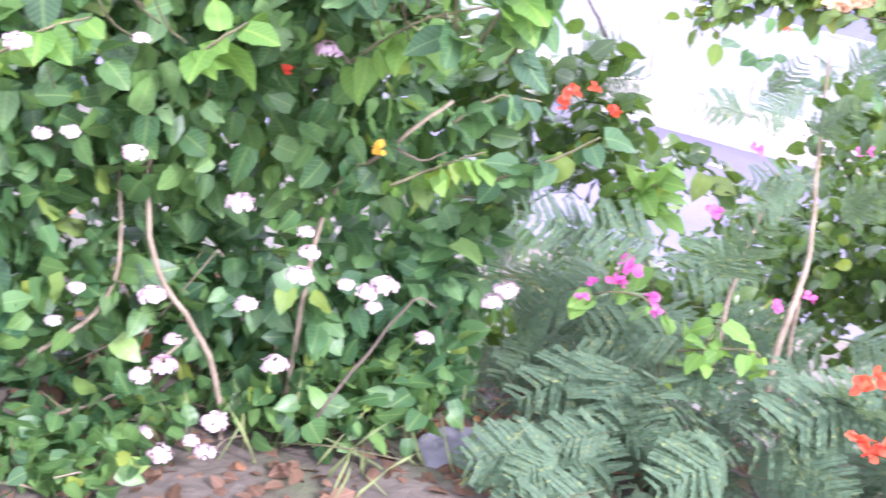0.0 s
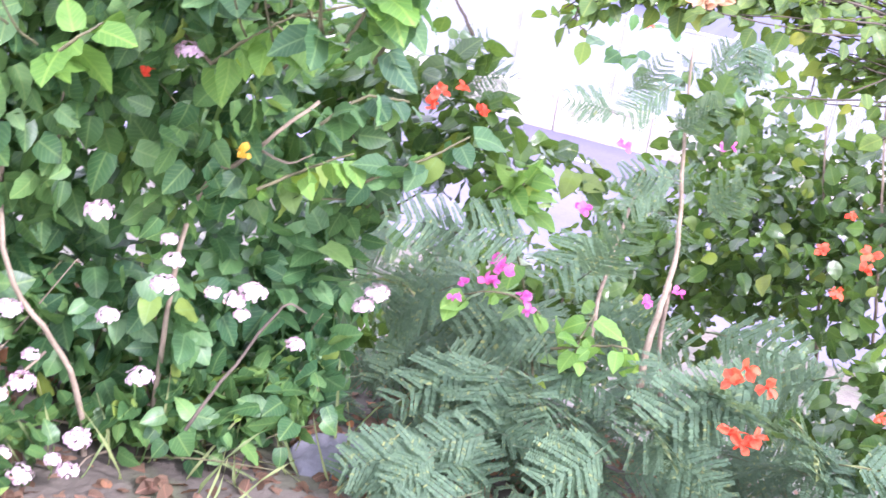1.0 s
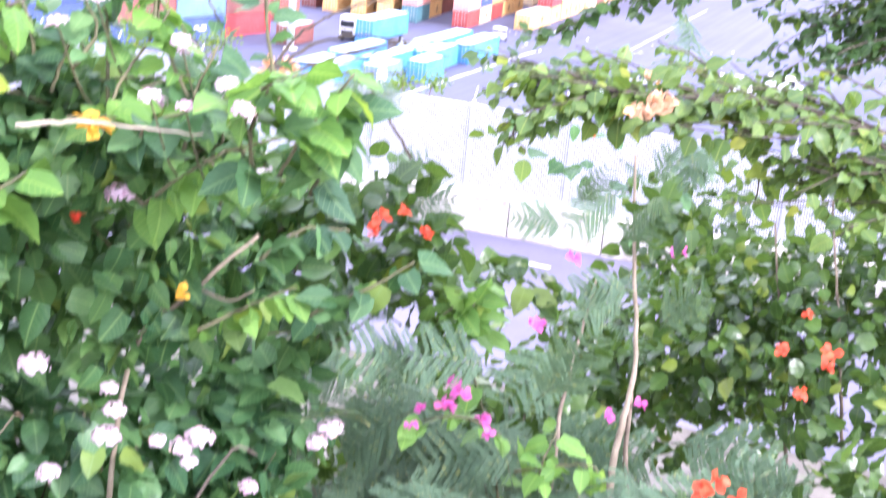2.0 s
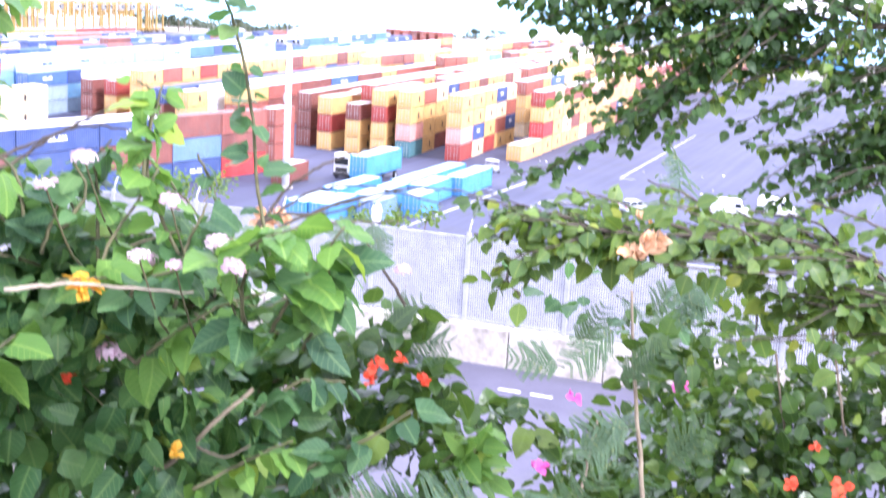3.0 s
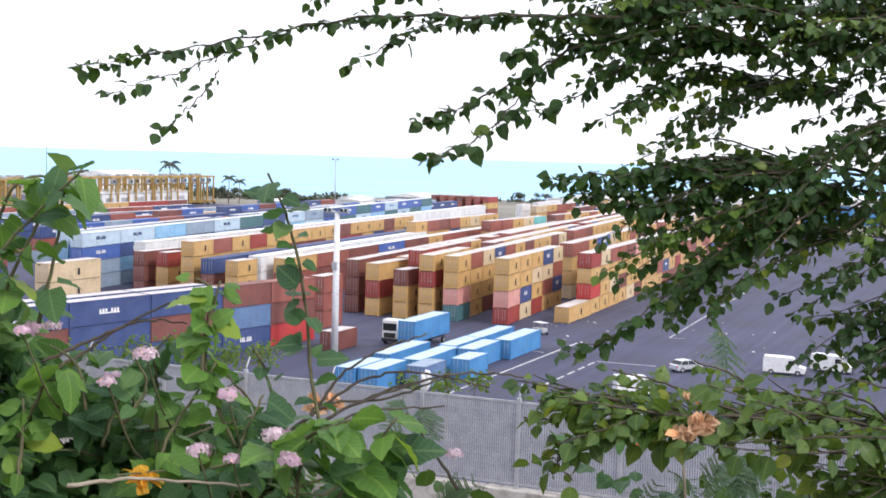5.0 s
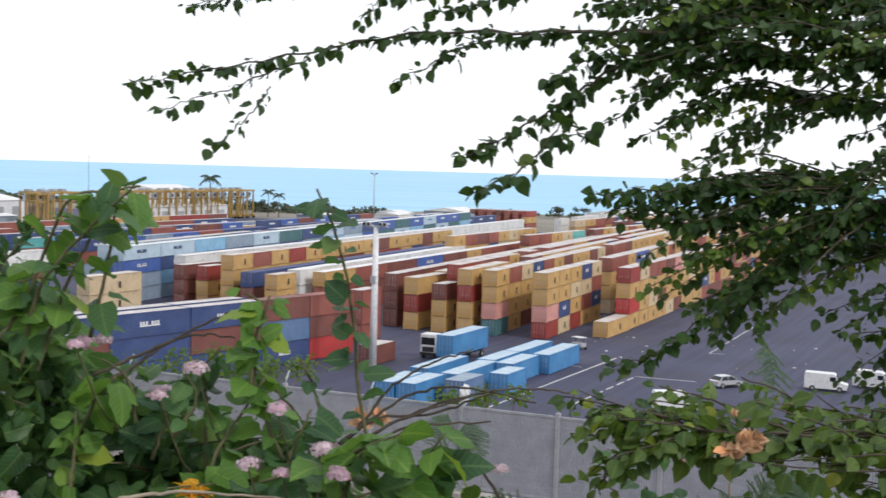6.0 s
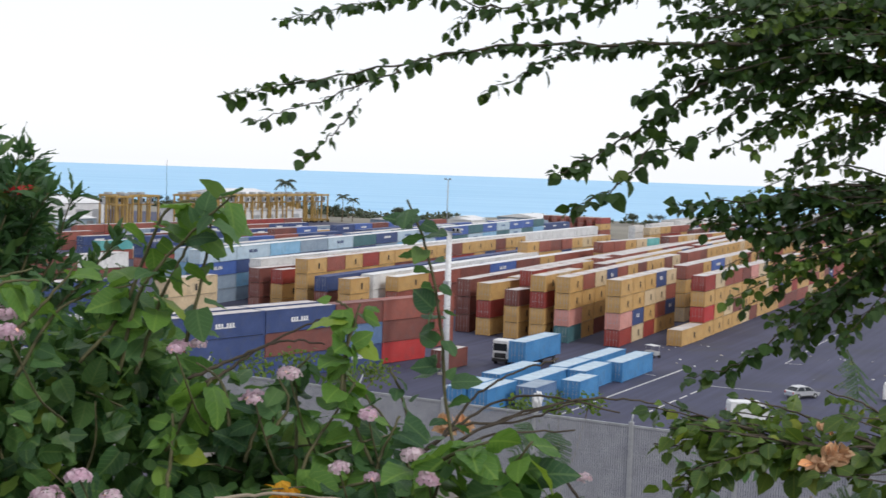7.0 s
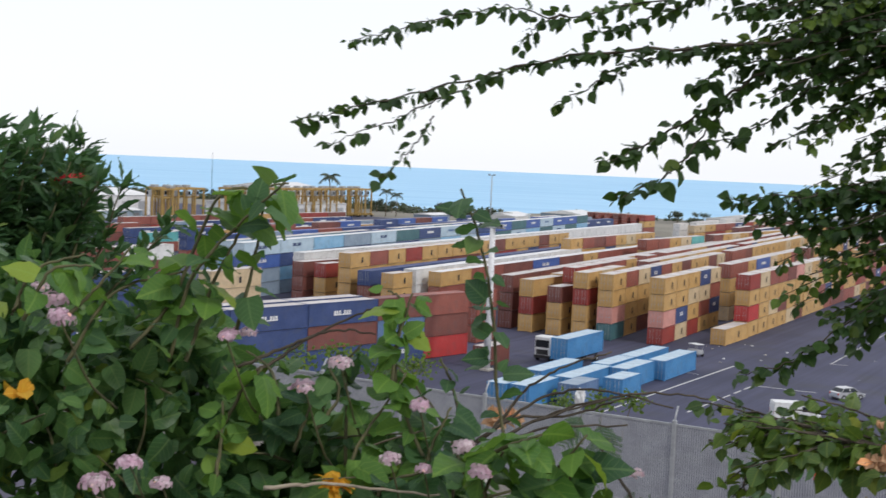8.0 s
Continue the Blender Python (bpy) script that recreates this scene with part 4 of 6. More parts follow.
# ---- sheds, trees and far coast ----
def shed(v, u, w, d, h, roof_mat, wall_mat, label, bays=6):
    th = empty("warehouse", yard_pose(v, u), label, "warehouse")
    part("wall", box(bmesh.new(), 0, w, 0, d, 0, h), wall_mat, th)
    bm = bmesh.new()
    vs = [[bm.verts.new((x, y, z)) for x, z in ((-0.5, h), (w / 2, h + w * 0.08), (w + 0.5, h), (w / 2, h - 0.05))] for y in (-0.5, d + 0.5)]
    for i in range(4):
        bm.faces.new((vs[0][i], vs[0][(i + 1) % 4], vs[1][(i + 1) % 4], vs[1][i]))
    bm.faces.new(vs[0][::-1]), bm.faces.new(vs[1])
    part("roof", bm, roof_mat, th)
    for k in range(bays):
        y = d * (k + 0.25) / bays
        part("door", box(bmesh.new(), w, w + 0.08, y, y + d / bays * 0.5, 0, h * 0.7), M_GALV, th)


shed(-262, 508, 12, 14, 4, M_WHITE, M_WHITE, "small white port office with dark windows", 4)
shed(-255, 545, 22, 22, 5, M_WHITE, CM["grey"], "low grey shed with a pale flat roof", 3)
shed(-222, 448, 7, 22, 3.6, M_WHITE, M_WHITE, "low white canopy beside the container rows", 3)
shed(-285, 480, 9, 16, 3.5, M_WHITE, CM["grey"], "small grey workshop near the floodlight mast", 3)
shed(-272, 530, 14, 10, 4, M_WHITE, CM["pale"], "pale store hut near the shore", 2)
shed(-380, 470, 36, 30, 11, M_WHITE, M_WHITE, "tall white-roofed warehouse behind the carriers", 4)
shed(-388, 350, 30, 45, 8, M_WHITE, M_WHITE, "white workshop hall beside the carriers", 5)
shed(-350, 345, 10, 26, 3.2, M_WHITE, CM["pale"], "low pale service hut under the carriers", 4)
shed(-176, 545, 30, 50, 7, M_WHITE, M_WHITE, "white warehouse with a broad low roof")
shed(-145, 610, 50, 60, 8, M_WHITE, CM["grey"], "grey port shed with a white roof")
shed(-110, 570, 26, 110, 7, M_WHITE, M_WHITE, "white tent-like shed near the water")
shed(-350, 420, 30, 60, 6, M_WHITE, M_WHITE, "white workshop behind the carriers")
shed(-70, 580, 40, 70, 8, M_WHITE, CM["sky"], "blue-walled shed near the water")


def crown_mesh(seed, r, n):
    g = np.random.default_rng(seed)
    lobes = g.normal(size=(7, 3)) * r * (0.45, 0.45, 0.22)
    c = lobes[g.integers(0, 7, n)]
    d = g.normal(size=(n, 3))
    d /= np.linalg.norm(d, axis=1, keepdims=True)
    p = c + d * r * 0.42 * g.random((n, 1)) ** 0.4
    return scatter_mesh("crown", ROUND, p, g.normal(size=(n, 3)), d + (0, 0, 0.4), r * (0.12 + 0.1 * g.random(n)), M_FOREST)


CROWNS = [crown_mesh(s, 4.0, 420) for s in (1, 2, 3)]
TRUNK = mesh_of("trunk", tube(bmesh.new(), [(0, 0, 0), (0.2, 0, 2), (0, 0.1, 4.5)], 0.3, 0.15, 6), M_BARK)
rr = random.Random(12)
for k in range(14):
    v, u = rr.uniform(-560, -60), rr.uniform(545, 582)
    th = empty("tree", yard_pose(v, u, 0, rr.uniform(0, 360)), "low spreading tree on the coast strip", "tree", "coast trees")
    piece("trunk", TRUNK, th)
    if v > -285:
        th.matrix_world = yard_pose(v, u + 95, 0, rr.uniform(0, 360))
    s = rr.uniform(0.7, 1.2)
    piece("crown", CROWNS[k % 3], th, Matrix.Translation((0, 0, 4.5)) @ Matrix.Diagonal((s * 1.2, s * 1.2, s, 1)))


def palm_crown():
    pos, fwd, up = [], [], []
    for k in range(16):
        a = k * 2.4
        for q in range(9):
            d = 0.5 + 0.33 * q
            for w in (-1, 1):
                pos.append((math.cos(a) * d, math.sin(a) * d, 0.4 + (0.35 + 0.9 * (k % 4) / 3) * d - 0.30 * d * d))
                fwd.append((math.cos(a + w * 0.8), math.sin(a + w * 0.8), -0.5))
                up.append((0, 0, 1))
    return scatter_mesh("crown", LANCE, pos, fwd, up, np.full(len(pos), 1.3), M_FOREST)


PALM = palm_crown()
PALM_TRUNK = mesh_of("trunk", tube(bmesh.new(), [(0, 0, 0), (0.3, 0, 6), (0.1, 0.2, 12.5)], 0.28, 0.16, 7), M_BARK)
for v, u, s in ((-340, 495, 1.35), (-318, 510, 0.92), (-316, 516, 0.8), (-440, 430, 1.1), (-180, 640, 0.8)):
    th = empty("palm_tree", yard_pose(v, u), "tall coconut palm near the shore", "palm", "palms near the shore")
    piece("trunk", PALM_TRUNK, th, Matrix.Diagonal((s, s, s, 1)))
    piece("crown", PALM, th, Matrix.Translation((0.1 * s, 0.2 * s, 12.3 * s)) @ Matrix.Diagonal((s, s, s, 1)))


def coast_woods():
    """The dark line of bushes and trees along the shore, joined."""
    g = np.random.default_rng(15)
    pos, sz = [], []
    for k in range(260):
        v = g.uniform(-640, -40)
        u = g.uniform(556, 584) + (96 if v > -290 else 0)
        r = g.uniform(2.0, 5.5) * (1.0 if v < -290 else 0.7)
        d = g.normal(size=(46, 3))
        d /= np.linalg.norm(d, axis=1, keepdims=True)
        d[:, 2] = np.abs(d[:, 2])
        x, y_ = u * SA + v * CA, u * CA - v * SA
        pos.append(d * r * (1.3, 1.3, 0.75) * g.random((46, 1)) ** 0.35 + (x, y_, 0.1))
        sz.append(np.full(46, r * 0.42))
    pos = np.concatenate(pos)
    n = len(pos)
    me = scatter_mesh("coast_woods", ROUND, pos, g.normal(size=(n, 3)), g.normal(size=(n, 3)) * 0.6 + (0, -0.5, 0.8), np.concatenate(sz), M_FOREST)
    tagged(new("coast_woods", me), "dark line of bushes and trees along the shore", "woods", kind="stuff")


coast_woods()

utility_cart(yard_pose(-59.0, 181.5, 0, 60))
van(yard_pose(-21.3, 165.0, 0, 95), "white van parked at the edge of the yard")
van(yard_pose(-16.0, 170.0, 0, 85), "white delivery van parked beside another van")
# ---- shrubs and trees ----
def shrub(name, label, clumps, density, template, material, size, seed, hang=0.5, shell=0.5, heroes=120, stems=(), bark=None, category="shrub", twigs=0):
    """A shrub: stems, single leaves on its outside, and the joined rest of its foliage."""
    rng = np.random.default_rng(seed)
    base = Vector(stems[0][0][0]) if stems else Vector(clumps[0][0])
    th = empty(name, Matrix.Translation(base), label, category)
    back = Matrix.Translation(-base)
    rr = random.Random(seed)
    for pts, r0, r1 in stems:
        bm = tube(bmesh.new(), [back @ p for p in curved(pts, 8, r0 * 0.35, rr)], r0, r1)
        part("stem", bm, bark or M_BARK, th)
    got = []
    bright = []
    for c, r, *k in clumps:
        k = k[0] if k else 1.0
        q = clump_leaves([(c, r)], density / k ** 1.6 * (0.72 if k < 0.9 else 1.0), rng, hang, shell if k > 0.9 else 0.1)
        bright.append(np.full(len(q[0]), k < 1.0))
        got.append((*q, size * k * (0.55 + 0.7 * rng.random(len(q[0])))))
    for j in range(twigs):
        c, r, *k = clumps[j % len(clumps)]
        a = Vector(c) + Vector([rr.uniform(-0.5, 0.5) * q for q in r]) - Vector((0, 0, r[2] * 0.9))
        b = a + Vector((rr.gauss(0, 0.10), rr.gauss(-0.05, 0.10), rr.uniform(0.6, 1.7) * r[2]))
        part("twig", tube(bmesh.new(), [back @ p for p in curved([a, a.lerp(b, 0.5) + Vector((rr.gauss(0, 0.02), 0, 0.01)), b], 5)], 0.003, 0.0012, 5), M_TWIG if j % 2 else M_STEM, th)
    pos, fwd, up, sizes = (np.concatenate([g[i] for g in got]) for i in range(4))
    pos -= np.array(base)
    # the leaves nearest the open side stand alone
    order = np.argsort(pos[:, 1] + 0.6 * rng.random(len(pos)))
    near = order[:heroes]
    bright = np.concatenate(bright)
    rest = [i for i in order[heroes:] if not bright[i]]
    top = [i for i in order[heroes:] if bright[i]]
    some = [blade_mesh("leaf", template, material, k) for k in range(len(template))]
    # copies in the lighter colour, for clumps meant to look brightly lit
    lit = [blade_mesh("leaf", template, M_LIT_LEAF, k) for k in range(len(template))]
    for k, i in enumerate(near):
        piece("leaf", (lit if bright[i] else some)[k % len(some)], th, leaf_pose(Vector(pos[i]), fwd[i], up[i], sizes[i]))
    tagged(part("foliage", scatter_mesh("foliage", template, pos[rest], fwd[rest], up[rest], sizes[rest], material), None, th), kind="stuff")
    if top:
        tagged(part("foliage", scatter_mesh("foliage", template, pos[top], fwd[top], up[top], sizes[top], M_LIT_LEAF), None, th, "foliage coloured lighter as if brightly lit"), kind="stuff")
    return th, base


def flower_head(name, th, base, at_, r, material, seed, petals=70):
    """A domed head of many small florets; with few petals, an open blossom whose petals are parts."""
    rng = np.random.default_rng(seed)
    d = rng.normal(size=(petals, 3))
    d[:, 2] = np.abs(d[:, 2]) * 0.8 + 0.1
    d[:, 1] -= 0.6
    d /= np.linalg.norm(d, axis=1, keepdims=True)
    f = np.cross(d, rng.normal(size=(petals, 3)))
    if petals > 20:
        pos = d * r * np.array([1, 1, 0.72]) * (0.8 + 0.2 * rng.random((petals, 1)))
        ob = part(name, scatter_mesh(name, PETAL, pos, f, d + rng.normal(size=(petals, 3)) * 0.3, r * (0.3 + 0.2 * rng.random(petals)), material), None, th)
        ob.location = Vector(at_) - base
        return ob
    bm = bmesh.new()
    bmesh.ops.create_icosphere(bm, subdivisions=1, radius=r * 0.25)
    ob = part(name, bm, material, th)
    ob.location = Vector(at_) - base
    one = blade_mesh("petal", PETAL, material)
    for k in range(petals):
        piece("petal", one, ob, leaf_pose(Vector(d[k] * r * 0.3), f[k] * 0.6 + d[k], d[k] + (0, 0, 0.2), r * float(0.7 + 0.5 * rng.random())))
    return ob


def stalk(th, base, pts, r0, r1, material=None, wobble=0.3, seed=1, name="stem", n=8):
    line = [p - base for p in curved(pts, n, r0 * wobble, random.Random(seed))]
    part(name, tube(bmesh.new(), line, r0, r1), material or M_BARK, th)
    return line


def leaves_along(line, rng, every, size, hang=0.4, spread=0.7, skip=0.0):
    """Leaf places along a stem, alternately to both sides."""
    pos, fwd, up, sz = [], [], [], []
    run, side = 0.0, 1
    for a, b in zip(line, line[1:]):
        d = b - a
        run += d.length
        while run > every:
            run -= every
            side = -side
            if rng.random() < skip + 0.45 * max(0.0, math.sin(8 * run / every + 40 * a.x + 23 * a.z)):
                continue
            p = a.lerp(b, rng.random())
            s = d.normalized().cross(Vector((rng.uniform(-0.4, 0.4), rng.uniform(-0.4, 0.4), 1))).normalized() * side
            f = s * spread + d.normalized() * 0.45 + Vector((rng.gauss(0, 0.45), rng.gauss(0, 0.45), rng.gauss(0, 0.4) - hang))
            pos.append(p + f.normalized() * 0.012)
            fwd.append(f)
            up.append(Vector((rng.gauss(0, 0.5), rng.gauss(-0.35, 0.5), 0.9)))
            sz.append(size * rng.choice((0.55, 0.8, 0.95, 1.1, 1.3)) * rng.uniform(0.9, 1.1))
    return pos, fwd, up, sz


def joined(th, name, template, material, sets):
    pos = [p for s in sets for p in s[0]]
    if pos:
        me = scatter_mesh(name, template, pos, [p for s in sets for p in s[1]], [p for s in sets for p in s[2]], [p for s in sets for p in s[3]], material)
        tagged(part(name, me, None, th), kind="stuff")


def singles(th, template, material, sets, name="leaf"):
    some = [blade_mesh(name, template, material, k) for k in range(len(template))]
    for s in sets:
        for k, (p, f, u, z) in enumerate(zip(*s)):
            piece(name, some[k % len(some)], th, leaf_pose(p, tuple(f), tuple(u), z))


# ---- lantana bush ----
# a third value below 1 also gives a clump the painted-in brightness
LANTANA_CLUMPS = [
    ((-0.591, 2.188, 25.941), (0.30, 0.24, 0.22), 0.96), ((-0.289, 2.295, 25.916), (0.30, 0.26, 0.22), 0.96), ((-0.009, 2.408, 25.872), (0.19, 0.22, 0.17), 0.96),
    ((-0.600, 2.356, 25.522), (0.30, 0.26, 0.22), 0.96), ((-0.226, 2.456, 25.474), (0.32, 0.26, 0.24)), ((0.118, 2.513, 25.451), (0.15, 0.22, 0.22)),
    ((-0.605, 2.258, 25.230), (0.16, 0.14, 0.09)), ((-0.109, 2.458, 25.238), (0.30, 0.16, 0.13)), ((-0.958, 2.143, 25.715), (0.4, 0.3, 0.5)),
    ((-0.673, 2.160, 26.285), (0.22, 0.22, 0.13), 0.74), ((-0.509, 2.195, 26.237), (0.20, 0.2, 0.12), 0.74), ((-0.727, 2.321, 26.409), (0.13, 0.14, 0.10), 0.74),
    ((-0.316, 2.160, 26.156), (0.20, 0.2, 0.09), 0.74), ((-0.129, 2.120, 26.126), (0.16, 0.16, 0.08), 0.74), ((-0.926, 2.171, 26.263), (0.3, 0.3, 0.35), 0.74),
    ((-0.324, 2.194, 26.266), (0.11, 0.12, 0.09), 0.7), ((-0.161, 2.207, 26.217), (0.10, 0.12, 0.07), 0.7), ((0.010, 2.162, 26.198), (0.10, 0.12, 0.06), 0.7), ((-0.443, 2.243, 26.390), (0.08, 0.1, 0.14), 0.7),
    ((0.236, 2.527, 25.704), (0.09, 0.12, 0.12), 0.8), ((0.151, 2.535, 25.868), (0.10, 0.12, 0.09), 0.8),
    ((-0.281, 2.236, 26.239), (0.11, 0.12, 0.08), 0.7), ((-0.160, 2.238, 26.194), (0.11, 0.12, 0.07), 0.7), ((-0.430, 2.330, 26.318), (0.08, 0.1, 0.06), 0.7), ((-0.040, 2.237, 26.169), (0.09, 0.1, 0.06), 0.7),
    ((-0.640, 1.960, 25.290), (0.15, 0.10, 0.08), 0.8), ((-0.505, 1.900, 25.300), (0.12, 0.09, 0.06), 0.8), ((-0.440, 2.060, 25.290), (0.13, 0.10, 0.07), 0.8), ((-0.060, 2.180, 25.300), (0.15, 0.10, 0.08), 0.8),
    ((0.090, 2.250, 25.330), (0.13, 0.10, 0.09), 0.8), ((-0.230, 2.200, 25.290), (0.12, 0.09, 0.06), 0.8),
    ((-0.522, 2.320, 26.377), (0.10, 0.12, 0.08), 0.74), ((0.023, 2.219, 26.096), (0.13, 0.14, 0.07), 0.74),
]
lantana, lb = shrub("lantana_bush", "dense green lantana bush with pale pink flower heads", LANTANA_CLUMPS, 700, HEART, M_LANTANA, 0.064, 11, hang=0.5, shell=0.4, heroes=260,
                    stems=[([(-0.274, 2.248, 24.985), (-0.288, 2.139, 25.377), (-0.411, 2.111, 25.628), (-0.435, 2.180, 25.899)], 0.0067, 0.0045),
                           ([(-0.170, 2.248, 25.056), (-0.112, 2.223, 25.694), (-0.007, 2.181, 25.855), (0.106, 2.194, 25.963)], 0.0060, 0.0037),
                           ([(0.013, 2.175, 25.868), (0.062, 2.141, 25.861), (0.105, 2.137, 25.884)], 0.0030, 0.0015),
                           ([(-0.122, 2.254, 25.059), (-0.167, 2.308, 25.244), (-0.202, 2.295, 25.434)], 0.0067, 0.0045),
                           ([(-0.609, 2.111, 25.250), (-0.480, 2.123, 25.311), (-0.349, 2.160, 25.433)], 0.0045, 0.0030),
                           ([(-0.674, 2.145, 25.337), (-0.488, 2.135, 25.549), (-0.516, 2.219, 25.910)], 0.0053, 0.0030)], bark=M_STEM, twigs=110)

# pale flower heads low on the bush, then those on its upper shoots
for i, at_ in enumerate([(-0.514, 1.927, 25.913), (-0.412, 1.942, 25.884), (-0.246, 2.038, 25.777), (-0.131, 2.080, 25.719), (-0.122, 2.065, 25.685), (-0.132, 2.047, 25.646), (-0.048, 2.049, 25.639), (-0.007, 2.054, 25.625),
                         (0.022, 2.061, 25.639), (0.006, 2.044, 25.603), (0.231, 2.178, 25.578), (0.255, 2.187, 25.601), (-0.524, 2.010, 25.591), (-0.227, 2.058, 25.572), (-0.393, 2.034, 25.579), (-0.356, 2.050, 25.486),
                         (-0.414, 2.049, 25.402), (-0.168, 2.101, 25.428), (-0.444, 2.028, 25.280), (-0.403, 2.039, 25.284), (-0.367, 2.026, 25.253), (-0.306, 2.008, 25.301), (-0.278, 2.000, 25.282), (-0.269, 2.032, 25.331)]):
    flower_head("flower_head", lantana, lb, at_, 0.017 + 0.005 * ((i * 7) % 3), M_WHITEPINK, 100 + i)
for i, at_ in enumerate([(-0.554, 1.974, 25.538), (-0.373, 2.068, 25.420), (-0.547, 1.761, 26.102), (-0.399, 1.904, 26.089), (-0.114, 2.043, 26.068), (0.112, 2.236, 25.453), (-0.556, 1.914, 25.909),
                         (-0.596, 1.999, 26.455), (-0.580, 1.999, 26.425), (-0.447, 1.892, 26.231), (-0.488, 1.875, 26.203), (-0.341, 2.151, 26.392), (-0.314, 2.156, 26.398), (-0.215, 2.154, 26.307), (-0.022, 2.160, 26.285),
                         (-0.009, 2.041, 26.207), (0.054, 2.097, 26.230), (-0.064, 2.043, 26.218), (0.358, 2.210, 26.173), (-0.168, 2.264, 26.329), (0.077, 2.039, 26.204), (-0.646, 2.090, 26.466)]):
    flower_head("flower_head", lantana, lb, at_, 0.016 + 0.005 * ((i * 5) % 3), M_PINK if i % 3 else M_WHITEPINK, 200 + i)
for i, at_ in enumerate([(-0.182, 1.821, 26.367), (-0.018, 1.807, 26.353), (0.047, 1.775, 26.302), (-0.008, 1.749, 26.276), (-0.055, 1.771, 26.283), (-0.397, 1.684, 26.283), (-0.43, 1.65, 26.265), (-0.497, 1.694, 26.474), (-0.137, 1.871, 26.398), (-0.296, 1.818, 26.438), (-0.355, 1.687, 26.256), (0.069, 1.728, 26.28)]):
    flower_head("flower_head", lantana, lb, at_, 0.013 + 0.003 * (i % 3), M_PINK if i % 2 else M_WHITEPINK, 320 + i)
    p = Vector(at_)
    stalk(lantana, lb, [p + Vector((0.03, 0.20, -0.16)), p + Vector((0.02, 0.08, -0.10)), p], 0.0020, 0.0012, M_TWIG, 0.3, 330 + i)
flower_head("flower_head", lantana, lb, (0.166, 2.169, 25.960), 0.022, M_PINK, 301)
flower_head("blossom", lantana, lb, (-0.141, 1.880, 26.208), 0.026, M_YELLOW, 302, 16)
flower_head("blossom", lantana, lb, (-0.018, 2.096, 25.885), 0.018, M_YELLOW, 303, 7)
flower_head("blossom", lantana, lb, (-0.632, 1.965, 26.313), 0.026, M_YELLOW, 304, 7)
flower_head("blossom", lantana, lb, (-0.184, 2.075, 26.016), 0.014, M_ORANGE, 305, 7)

